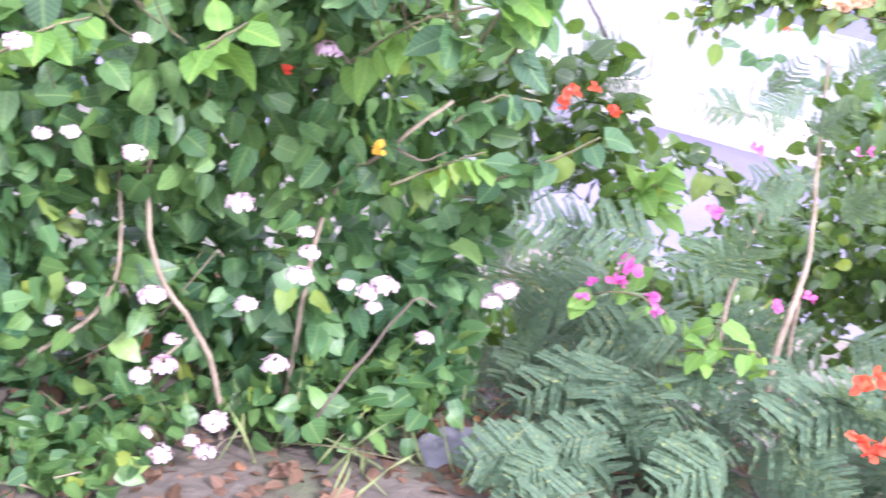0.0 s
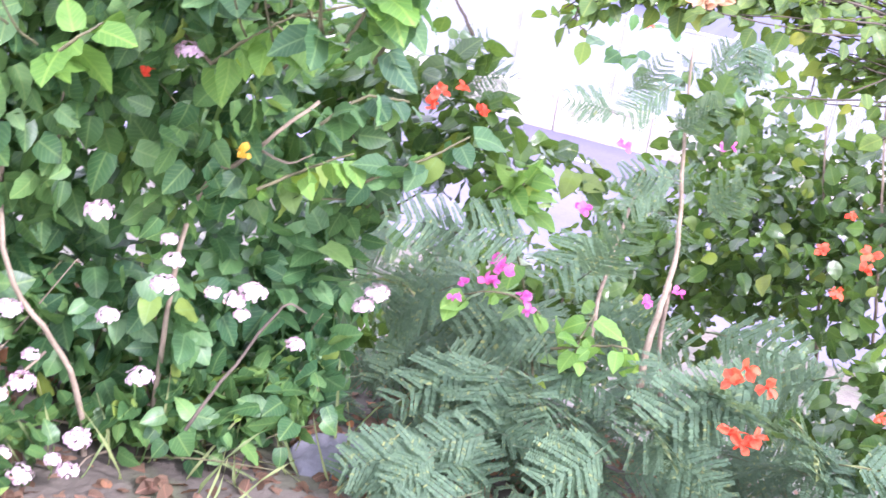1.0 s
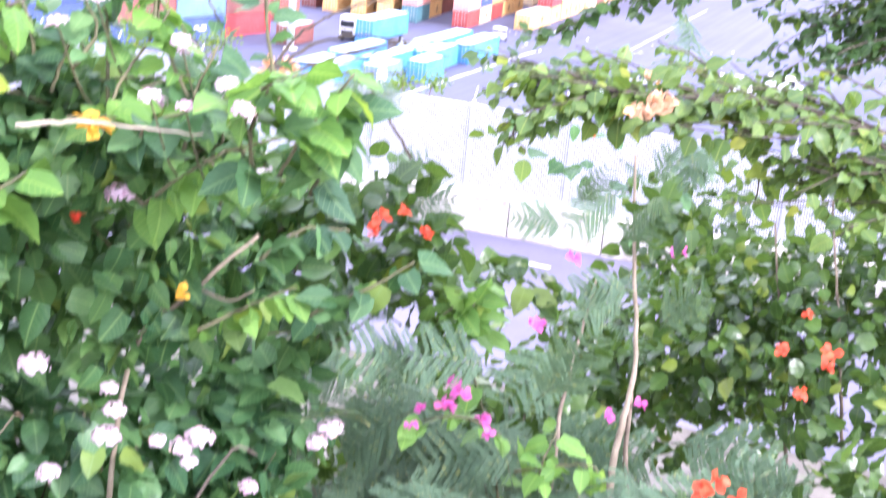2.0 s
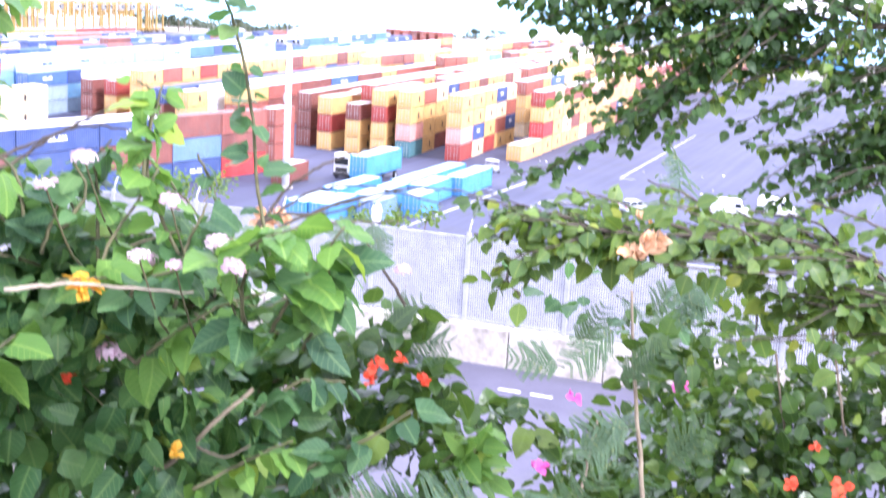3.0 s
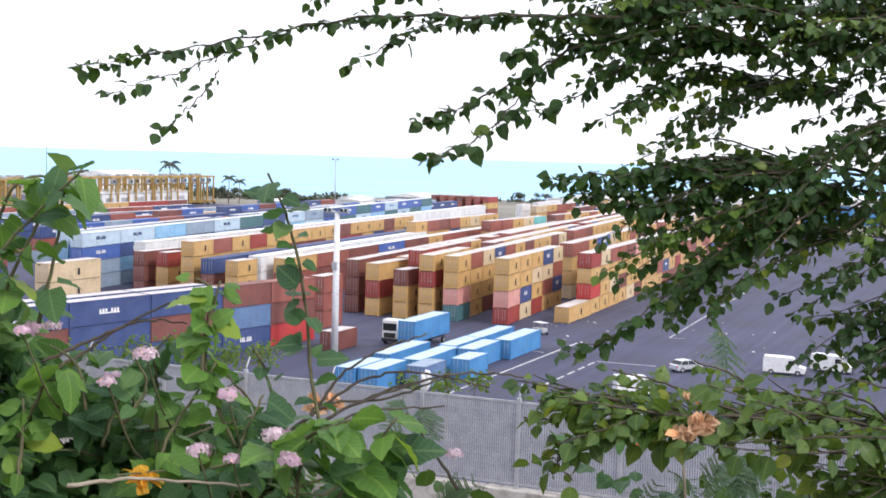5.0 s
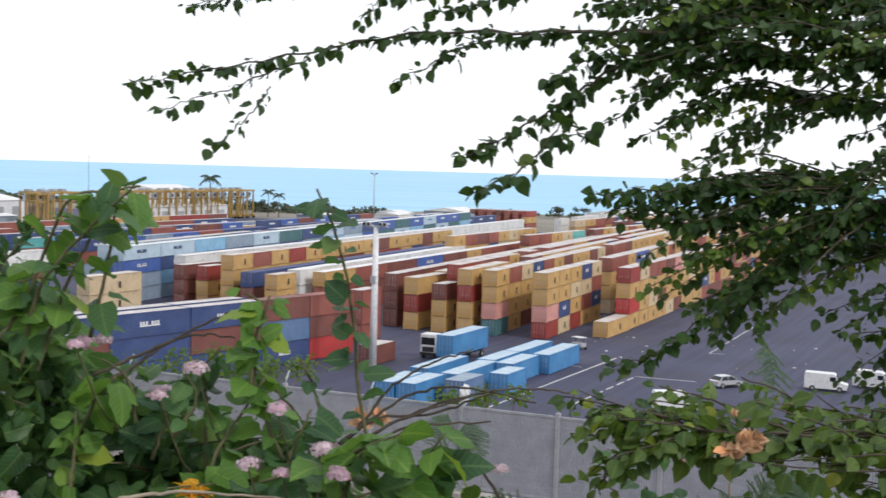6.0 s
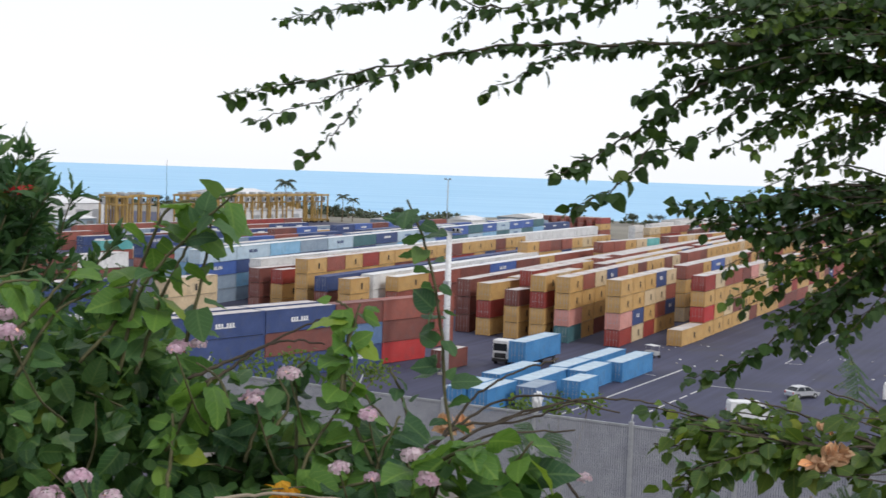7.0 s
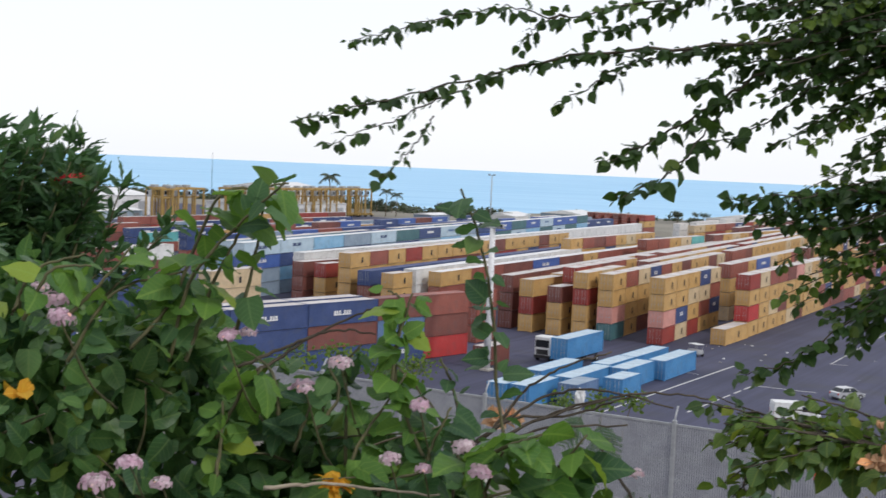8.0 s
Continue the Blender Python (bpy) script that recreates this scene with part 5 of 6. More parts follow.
# upright shoots with larger young leaves
rng = random.Random(31)
young, plain = [], []
for i, (pts, every, size, kind) in enumerate([
        ([(0.131, 2.039, 26.214), (0.104, 2.064, 26.327), (0.091, 2.064, 26.455), (0.065, 2.045, 26.574), (0.029, 1.999, 26.658)], 0.014, 0.040, 0),
        ([(-0.419, 2.030, 26.365), (-0.386, 2.003, 26.495), (-0.310, 1.973, 26.588), (-0.234, 1.935, 26.659)], 0.014, 0.043, 0),
        ([(-0.066, 1.966, 26.338), (-0.057, 1.980, 26.424), (-0.038, 1.989, 26.494)], 0.010, 0.045, 1),
        ([(0.048, 1.798, 26.269), (0.107, 1.755, 26.313), (0.151, 1.736, 26.335)], 0.009, 0.061, 1),
        ([(-0.321, 1.910, 26.200), (-0.317, 1.926, 26.265), (-0.317, 1.938, 26.323)], 0.010, 0.041, 1),
        ([(0.118, 1.818, 26.160), (0.160, 1.788, 26.252), (0.215, 1.749, 26.335)], 0.011, 0.066, 1),
        ([(0.085, 1.819, 26.158), (0.081, 1.790, 26.240), (0.100, 1.753, 26.305)], 0.012, 0.064, 0),
        ([(0.171, 1.858, 26.133), (0.197, 1.825, 26.211), (0.198, 1.790, 26.277)], 0.012, 0.062, 0),
        ([(-0.135, 1.928, 26.186), (-0.106, 1.950, 26.269), (-0.041, 1.973, 26.373)], 0.011, 0.052, 1),
        ([(-0.015, 1.929, 26.173), (-0.001, 1.950, 26.256), (0.030, 1.964, 26.325)], 0.011, 0.052, 0),
        ([(-0.218, 2.035, 26.227), (-0.187, 2.056, 26.316), (-0.119, 2.075, 26.399)], 0.012, 0.046, 0),
        ([(-0.092, 1.926, 26.171), (-0.050, 1.891, 26.225), (0.024, 1.847, 26.256)], 0.010, 0.055, 0),
        ([(0.107, 2.029, 25.974), (0.177, 2.043, 26.025), (0.249, 2.038, 26.027)], 0.010, 0.055, 0),
        ([(0.185, 2.088, 25.855), (0.297, 2.099, 25.909), (0.372, 2.106, 25.956)], 0.010, 0.055, 0),
        ([(-0.175, 1.948, 26.284), (-0.144, 1.961, 26.335), (-0.164, 1.968, 26.386)], 0.013, 0.038, 0),
        ([(0.075, 2.026, 26.151), (0.024, 2.055, 26.270), (-0.063, 2.074, 26.374)], 0.013, 0.041, 0),
        ([(-0.570, 1.993, 26.364), (-0.510, 2.024, 26.470), (-0.401, 2.052, 26.508)], 0.013, 0.038, 0),
        ([(-0.654, 1.978, 26.433), (-0.626, 1.995, 26.503), (-0.555, 2.018, 26.531)], 0.013, 0.038, 0),
        ([(-0.319, 2.066, 26.415), (-0.297, 2.083, 26.537), (-0.281, 2.091, 26.651)], 0.014, 0.042, 0),
        ([(-0.136, 2.052, 26.205), (-0.140, 2.077, 26.327), (-0.158, 2.084, 26.379)], 0.013, 0.042, 0),
        ([(0.016, 1.955, 26.194), (-0.055, 1.985, 26.344), (-0.054, 2.003, 26.471), (-0.076, 2.005, 26.496)], 0.013, 0.046, 1),
        ([(-0.239, 2.048, 26.242), (-0.259, 2.065, 26.345), (-0.302, 2.064, 26.381)], 0.013, 0.042, 0),
        ([(0.056, 2.073, 26.256), (0.027, 2.089, 26.344), (0.009, 2.095, 26.380)], 0.014, 0.038, 0),
        ([(-0.327, 1.908, 26.051), (-0.272, 1.881, 26.111), (-0.232, 1.894, 26.139)], 0.010, 0.064, 1),
        ([(-0.075, 1.994, 26.069), (-0.006, 1.962, 26.133), (0.045, 1.970, 26.165)], 0.009, 0.064, 1),
        ([(0.012, 2.076, 25.829), (0.107, 2.093, 25.878), (0.174, 2.099, 25.906)], 0.012, 0.045, 1),
        ([(-0.674, 1.907, 25.999), (-0.554, 1.864, 26.089), (-0.476, 1.894, 26.118)], 0.010, 0.056, 1),
        ([(-0.480, 2.020, 26.382), (-0.424, 2.042, 26.454), (-0.386, 2.038, 26.546), (-0.345, 2.025, 26.633), (-0.290, 2.020, 26.640), (-0.250, 2.015, 26.600)], 0.016, 0.058, 1),
        ([(-0.393, 2.035, 26.365), (-0.364, 2.056, 26.473), (-0.322, 2.051, 26.566), (-0.277, 2.031, 26.644), (-0.242, 2.035, 26.655)], 0.017, 0.055, 1),
        ([(-0.574, 2.002, 26.434), (-0.528, 2.021, 26.487), (-0.488, 2.036, 26.541)], 0.014, 0.048, 1),
        ([(-0.610, 1.897, 26.440), (-0.573, 1.907, 26.513), (-0.519, 1.923, 26.522)], 0.012, 0.050, 1),
        ([(-0.330, 1.960, 26.260), (-0.290, 1.955, 26.340), (-0.262, 1.950, 26.372)], 0.011, 0.060, 1),
        ([(0.109, 2.158, 26.099), (0.182, 2.166, 26.147), (0.240, 2.165, 26.164)], 0.012, 0.045, 0)]):
    line = stalk(lantana, lb, pts, 0.0035, 0.0018, M_TWIG, 0.4, i)
    s = leaves_along(line, rng, every, size, 0.55)
    (young if kind else plain).append(s)
singles(lantana, HEART, M_YOUNG, young)
singles(lantana, HEART, M_LANTANA, plain)

# bare arching twigs
for i, pts in enumerate([[(0.028, 2.139, 26.186), (0.093, 2.150, 26.244), (0.185, 2.157, 26.309), (0.279, 2.150, 26.329), (0.409, 2.176, 26.299)], [(0.019, 2.139, 26.185), (0.130, 2.153, 26.269), (0.233, 2.148, 26.284), (0.343, 2.190, 26.315)],
                         [(0.001, 2.134, 26.166), (0.102, 2.152, 26.253), (0.156, 2.162, 26.321), (0.221, 2.163, 26.363), (0.296, 2.158, 26.391)], [(-0.329, 2.145, 26.341), (-0.238, 2.164, 26.381), (-0.173, 2.173, 26.406), (-0.101, 2.178, 26.404)],
                         [(-0.345, 2.136, 26.304), (-0.256, 2.159, 26.362), (-0.164, 2.176, 26.421), (-0.089, 2.184, 26.452)], [(0.364, 2.195, 26.117), (0.314, 2.220, 26.188), (0.274, 2.237, 26.243)],
                         [(0.010, 2.130, 26.150), (0.110, 2.140, 26.235), (0.240, 2.150, 26.300), (0.360, 2.160, 26.325), (0.470, 2.170, 26.318)], [(0.030, 2.120, 26.170), (0.150, 2.130, 26.262), (0.300, 2.140, 26.318)],
                         [(0.000, 2.110, 26.140), (0.080, 2.120, 26.215), (0.190, 2.135, 26.262), (0.330, 2.145, 26.270)],
                         [(-0.234, 1.824, 26.224), (-0.136, 1.816, 26.233), (0.018, 1.799, 26.228)], [(-0.076, 2.019, 25.374), (0.068, 2.084, 25.594), (0.120, 2.084, 25.598)]]):
    stalk(lantana, lb, pts, 0.0036, 0.0016, M_DARKBARK if i != 9 else M_PALEBARK, 0.6, 40 + i, "twig")

# ---- overhanging tree ----
tree_base = Vector((3.4, 3.2, 24.6))
tree = empty("shade_tree", Matrix.Translation(tree_base), "leafy tree with dark round leaves hanging over the slope", "tree")
stalk(tree, tree_base, [(3.4, 3.2, 24.4), (3.3, 3.25, 25.6), (3.05, 3.3, 26.8), (2.7, 3.3, 27.5)], 0.07, 0.035, M_BARK, 0.2, 2, "trunk")
rng = random.Random(77)
tree_leaves = []


HUBS = [Vector((1.514, 3.023, 27.062)), Vector((1.602, 2.998, 26.621))]
for hub in HUBS:
    root = Vector((3.2, 3.27, hub.z - 0.35))
    stalk(tree, tree_base, [root, root.lerp(hub, 0.5) + Vector((0, 0.05, 0.1)), hub], 0.03, 0.015, M_BARK, 0.2, 7, "limb", 6)


def limb_to(a):
    """A limb from the fork to where twigs begin."""
    hub = min(HUBS, key=lambda h: abs(h.z - a.z))
    stalk(tree, tree_base, [hub, hub.lerp(a, 0.5) + Vector((0, 0.02, 0.02)), a], 0.006, 0.003, M_DARKBARK, 0.6, 7, "limb", 6)


def spray(start, end, count, spread, every, size, sag=0.05):
    """Twigs that fan out from one place towards another, with leaves along them."""
    a, b = Vector(start), Vector(end)
    limb_to(a)
    for i in range(count):
        e = b + Vector((rng.gauss(0, 1), rng.gauss(0, 1.2), rng.gauss(0, 0.6))) * spread
        m = a.lerp(e, 0.5) + Vector((rng.gauss(0, 0.25), rng.gauss(0, 0.3), rng.gauss(0, 0.15))) * spread + Vector((0, 0, sag))
        line = stalk(tree, tree_base, [a, m, e], 0.003, 0.0010, M_DARKBARK, 0.8, i, "twig", 6)
        tree_leaves.append(leaves_along(line, rng, every * 0.70, size * 0.88, 0.35))


def bough(anchor, limbs):
    """A limb of the tree that sways in the wind: its first line is the limb, the others are twigs on it."""
    o = Vector(anchor)
    sets, limb = [], None
    for k, (pts, every, size) in enumerate(limbs):
        line = [p - o for p in curved(pts, 8, 0.006, random.Random(k))]
        ob = part("bough" if limb is None else "twig", tube(bmesh.new(), line, 0.005 if limb is None else 0.0025, 0.0011), M_DARKBARK, limb or tree)
        if limb is None:
            limb = ob
            limb.location = o - tree_base
        sets.append(leaves_along(line, rng, every, size, 0.3, 0.8))
    some = [blade_mesh("leaf", ROUND, M_TREE, k) for k in range(3)]
    for s in sets:
        for k, (p, f, u, z) in enumerate(list(zip(*s))[:40]):
            piece("leaf", some[k % 3], limb, leaf_pose(p, tuple(f), tuple(u), z))
    joined(limb, "foliage", ROUND, M_TREE, [[q[40:] for q in s] for s in sets])
    return limb


for anchor in ((1.019, 3.068, 27.032), (0.924, 3.101, 27.004), (1.233, 3.059, 26.602)):
    limb_to(Vector(anchor))
UPPER = (1.019, 3.068, 27.032)
upper_bough = bough(UPPER, [([(1.019, 3.068, 27.032), (0.684, 3.111, 27.008), (0.300, 3.175, 26.969), (0.041, 3.194, 26.897), (-0.206, 3.191, 26.827), (-0.369, 3.178, 26.782)], 0.0048, 0.030),
                            ([(1.011, 3.060, 27.123), (0.673, 3.097, 27.139), (0.294, 3.166, 27.064), (0.143, 3.174, 27.082), (-0.048, 3.182, 27.039), (-0.239, 3.179, 26.980)], 0.0052, 0.030),
                            ([(0.280, 3.166, 27.070), (0.214, 3.175, 27.041), (0.176, 3.182, 26.985)], 0.0067, 0.028), ([(0.063, 3.194, 26.891), (-0.067, 3.197, 26.824), (-0.190, 3.194, 26.769), (-0.292, 3.186, 26.730)], 0.0104, 0.030),
                            ([(-0.024, 3.198, 26.812), (-0.084, 3.199, 26.726), (-0.154, 3.196, 26.653)], 0.0104, 0.030), ([(0.450, 3.158, 26.954), (0.345, 3.175, 26.896), (0.272, 3.185, 26.852)], 0.0095, 0.028),
                            ([(0.684, 3.111, 27.008), (0.529, 3.144, 26.977), (0.371, 3.170, 26.931)], 0.0057, 0.030), ([(0.610, 3.112, 27.125), (0.457, 3.147, 27.055), (0.338, 3.166, 27.025)], 0.0057, 0.030)])
MIDDLE = (0.924, 3.101, 27.004)
middle_bough = bough(MIDDLE, [([(0.924, 3.101, 27.004), (0.753, 3.101, 26.943), (0.617, 3.137, 26.844), (0.476, 3.164, 26.754), (0.394, 3.176, 26.712)], 0.0048, 0.033),
                              ([(0.693, 3.118, 26.888), (0.542, 3.052, 26.705), (0.479, 3.063, 26.662), (0.421, 3.070, 26.630)], 0.0076, 0.039), ([(0.880, 3.069, 26.920), (0.737, 3.112, 26.808), (0.622, 3.138, 26.763)], 0.0057, 0.033),
                              ([(0.838, 3.075, 26.985), (0.688, 3.115, 26.955), (0.600, 3.136, 26.912)], 0.0048, 0.034)])
bough((1.233, 3.059, 26.602), [([(1.233, 3.059, 26.602), (1.030, 3.029, 26.674), (0.897, 3.071, 26.660), (0.695, 3.123, 26.640)], 0.0043, 0.033),
                                        ([(1.199, 2.963, 26.540), (0.941, 2.936, 26.375), (0.824, 2.958, 26.275), (0.716, 2.980, 26.237)], 0.0057, 0.036), ([(1.082, 3.010, 26.597), (0.901, 3.068, 26.587), (0.748, 3.110, 26.605)], 0.0043, 0.033)])
spray((1.294, 3.123, 27.063), (0.834, 3.174, 27.047), 14, 0.10, 0.0079, 0.029)
spray((1.207, 3.059, 26.973), (0.806, 3.090, 26.905), 9, 0.07, 0.0079, 0.031)
spray((1.250, 3.155, 26.900), (0.875, 3.076, 26.827), 5, 0.07, 0.0079, 0.031)
spray((1.260, 3.229, 27.182), (0.756, 3.282, 27.167), 12, 0.10, 0.0086, 0.029)
spray((1.324, 3.132, 26.698), (0.799, 3.098, 26.621), 6, 0.06, 0.0079, 0.029)
spray((1.342, 3.015, 26.675), (0.892, 3.068, 26.519), 7, 0.08, 0.0079, 0.029)
spray((1.399, 2.988, 26.639), (0.946, 3.040, 26.375), 9, 0.08, 0.0086, 0.029)
spray((1.425, 3.082, 26.878), (1.055, 3.125, 26.795), 6, 0.08, 0.0086, 0.029)
spray((1.712, 2.986, 26.835), (1.348, 2.946, 26.621), 11, 0.14, 0.0086, 0.029)
spray((1.783, 2.946, 26.564), (1.413, 2.901, 26.384), 7, 0.12, 0.0086, 0.029)
spray((1.787, 2.934, 26.428), (1.396, 3.004, 26.260), 7, 0.10, 0.0086, 0.028)
spray((1.753, 2.951, 26.996), (1.427, 3.011, 26.947), 13, 0.16, 0.0079, 0.029)
spray((1.725, 2.981, 26.630), (1.211, 3.054, 26.557), 3, 0.10, 0.0079, 0.029)
spray((1.786, 2.938, 26.469), (1.362, 2.985, 26.442), 6, 0.10, 0.0079, 0.029)
spray((1.788, 2.916, 26.278), (1.391, 2.890, 26.223), 8, 0.08, 0.0079, 0.029)
spray((1.401, 2.985, 26.586), (0.931, 3.053, 26.468), 5, 0.08, 0.008, 0.029)
spray((1.399, 2.988, 26.639), (0.889, 3.072, 26.586), 3, 0.06, 0.008, 0.029)
spray((1.404, 2.982, 26.534), (0.995, 3.023, 26.366), 4, 0.06, 0.008, 0.029)
spray((1.692, 3.011, 27.110), (1.255, 3.003, 27.052), 12, 0.10, 0.0075, 0.029)
spray((1.679, 2.975, 26.985), (1.233, 2.969, 26.942), 10, 0.08, 0.0075, 0.029)
spray((1.826, 2.922, 26.770), (1.305, 2.965, 26.766), 9, 0.09, 0.0078, 0.029)
spray((1.892, 2.872, 26.463), (1.469, 2.934, 26.422), 9, 0.14, 0.0075, 0.030)
spray((1.840, 2.769, 26.301), (1.482, 2.858, 26.310), 7, 0.10, 0.0075, 0.030)
spray((1.414, 3.078, 26.997), (0.938, 3.048, 26.961), 8, 0.09, 0.0075, 0.030)
spray((1.401, 3.070, 27.115), (0.843, 3.115, 27.082), 7, 0.07, 0.0075, 0.030)
joined(tree, "foliage", ROUND, M_TREE, [q for k, q in enumerate(tree_leaves) if k % 6])
# lighter leaves on every sixth twig: sunlit patches put into the colour
joined(tree, "foliage", ROUND, M_BRANCH, tree_leaves[::6])

# ---- shrub with papery dried blossoms ----
dry_base = Vector((1.290, 2.081, 25.699))
dry = empty("bougainvillea", Matrix.Translation(dry_base), "sprawling bougainvillea with olive leaves and papery faded orange bracts", "shrub")
rng = random.Random(41)
sets_y, sets_o = [], []
for i, (pts, every, size, kind) in enumerate([
        ([(1.290, 2.081, 25.699), (1.194, 1.930, 26.105), (1.035, 1.944, 26.269), (0.789, 1.946, 26.295), (0.664, 1.988, 26.286), (0.581, 2.068, 26.306), (0.454, 2.149, 26.314)], 0.0062, 0.029, 0),
        ([(0.789, 1.946, 26.295), (0.672, 1.980, 26.260), (0.621, 1.992, 26.248)], 0.0068, 0.035, 1),
        ([(0.664, 1.988, 26.286), (0.560, 2.010, 26.253), (0.498, 2.015, 26.215), (0.520, 2.002, 26.181)], 0.0082, 0.029, 0),
        ([(0.581, 2.068, 26.306), (0.509, 2.077, 26.266), (0.454, 2.088, 26.264)], 0.0075, 0.029, 0),
        ([(0.789, 1.946, 26.295), (0.705, 2.035, 26.323), (0.612, 2.118, 26.341)], 0.0068, 0.025, 0), ([(0.748, 1.959, 26.283), (0.652, 2.047, 26.302), (0.557, 2.125, 26.300)], 0.0062, 0.027, 0), ([(0.848, 1.979, 26.298), (0.808, 2.056, 26.339), (0.738, 2.085, 26.362)], 0.0075, 0.025, 0),
        ([(1.035, 1.944, 26.269), (0.913, 1.951, 26.295), (0.790, 2.002, 26.302)], 0.0062, 0.031, 1), ([(1.099, 1.895, 26.208), (0.966, 1.914, 26.239), (0.847, 1.968, 26.245)], 0.0068, 0.029, 0),
        ([(1.035, 1.944, 26.269), (0.989, 1.976, 26.318), (0.892, 2.021, 26.327)], 0.0068, 0.029, 0), ([(1.097, 1.884, 26.165), (1.024, 1.932, 26.198), (0.921, 1.978, 26.187), (0.903, 1.971, 26.132)], 0.0082, 0.029, 0),
        ([(1.139, 1.893, 26.299), (1.067, 1.939, 26.326), (0.974, 1.990, 26.352)], 0.0075, 0.029, 0)]):
    line = stalk(dry, dry_base, pts, 0.0045 if i == 0 else 0.0028, 0.0013, M_DARKBARK, 0.6, i)
    s = leaves_along(line, rng, every, size, 0.35)
    (sets_y if kind else sets_o).append(s)
fans = []
for start, end, count, spread in [((1.080, 1.919, 26.266), (0.756, 1.956, 26.284), 8, 0.05), ((0.888, 1.957, 26.275), (0.618, 2.024, 26.296), 6, 0.05), ((0.706, 1.975, 26.289), (0.481, 2.090, 26.302), 6, 0.03),
                                  ((1.121, 1.883, 26.211), (0.878, 1.945, 26.204), 6, 0.05), ((1.172, 1.899, 26.161), (0.967, 1.944, 26.140), 7, 0.05), ((0.621, 2.000, 26.283), (0.516, 2.012, 26.216), 4, 0.03)]:
    a, b = Vector(start), Vector(end)
    for i in range(count):
        e = b + Vector((rng.gauss(0, 1), rng.gauss(0, 1.3), rng.gauss(0, 0.7))) * spread
        m = a.lerp(e, 0.5) + Vector((rng.gauss(0, 0.4), rng.gauss(0, 0.5), rng.gauss(0.1, 0.3))) * spread
        line = stalk(dry, dry_base, [a, m, e], 0.0024, 0.001, M_DARKBARK, 0.6, i, "twig", 6)
        fans.append(leaves_along(line, rng, 0.0095, 0.030, 0.3))
joined(dry, "foliage", ROUND, M_OLIVE, fans[::2])
joined(dry, "foliage", ROUND, M_BRANCH, fans[1::2])
singles(dry, ROUND, M_OLIVE, sets_y)
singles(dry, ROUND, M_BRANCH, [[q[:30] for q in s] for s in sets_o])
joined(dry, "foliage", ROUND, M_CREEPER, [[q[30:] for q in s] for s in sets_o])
for i, (at_, r) in enumerate([((0.697, 1.943, 26.276), 0.030), ((0.680, 1.946, 26.266), 0.024), ((0.715, 1.938, 26.282), 0.022), ((0.704, 1.981, 26.315), 0.016), ((0.860, 1.909, 26.254), 0.016), ((0.126, 2.447, 26.206), 0.030), ((0.153, 2.448, 26.215), 0.024)]):
    flower_head("bract", dry, dry_base, at_, r * 0.85, M_DRYFLOWER, 400 + i, 16)

# ---- feathery shrub with orange flowers ----
def frond_mesh(name, length, pairs, leaflets, seed):
    """A twice-divided frond along +y: pinnae in pairs, each with two rows of leaflets."""
    r = random.Random(seed)
    pos, fwd, up, sz = [], [], [], []
    for i in range(pairs):
        t = (i + 1) / pairs
        root = Vector((0, length * (0.12 + 0.88 * t), 0.10 * length * math.sin(t * 2.2) - (0.15 + 0.07 * seed) * length * t * t))
        for side in (-1, 1):
            pl = length * 0.42 * math.sin(math.pi * (0.22 + 0.62 * t)) * r.uniform(0.85, 1.1)
            d = Vector((side * 0.85, 0.55, -0.15 + r.gauss(0, 0.22))).normalized()
            for k in range(leaflets):
                q = (k + 0.6) / leaflets
                p = root + d * pl * q + Vector((0, 0, -0.10 * pl * q * q))
                for w in (-1, 1):
                    f = d.cross(Vector((0, 0, 1))) * w + d * 0.45
                    pos.append(p), fwd.append(f), up.append((r.gauss(0, 0.15), r.gauss(0, 0.15), 1)), sz.append(pl * 0.16 * (1 - 0.35 * q) * r.uniform(0.8, 1.15))
    a = scatter_arrays(LEAFLET, pos, fwd, up, sz)
    b = scatter_arrays([blade(0.018, "grass", 0.0, 0.15 + 0.07 * seed)], [(0, 0, 0.004)], [(0, 1, 0.1)], [(0, 0, 1)], [length])
    return uv_mesh(name, np.concatenate([a[0], b[0]]), np.concatenate([a[1], b[1] + len(a[0])]), np.concatenate([a[2], b[2]]), M_FEATHER)


FRONDS = [frond_mesh("frond", 0.30, 9 + s % 3, 17 + s, s) for s in range(6)]


def frond_stem_mesh():
    bm = tube(bmesh.new(), [(0, 0, 0), (0, 0.04, 0.006), (0, 0.08, 0.008), (0, 0.12, 0.004)], 0.0024, 0.001, 5)
    return mesh_of("stalk", bm, M_TWIG)


FROND_STEM = frond_stem_mesh()


def put_frond(th, base, root, tip, size, rng_, i):
    a, b = Vector(root), Vector(tip)
    up = Vector((rng_.gauss(0, 0.5), -0.8 + rng_.gauss(0, 0.45), 0.8))
    m = leaf_pose(a - base, tuple(b - a), tuple(up), size)
    f = piece("frond", FRONDS[i % 6], th, m)
    piece("stalk", FROND_STEM, f)


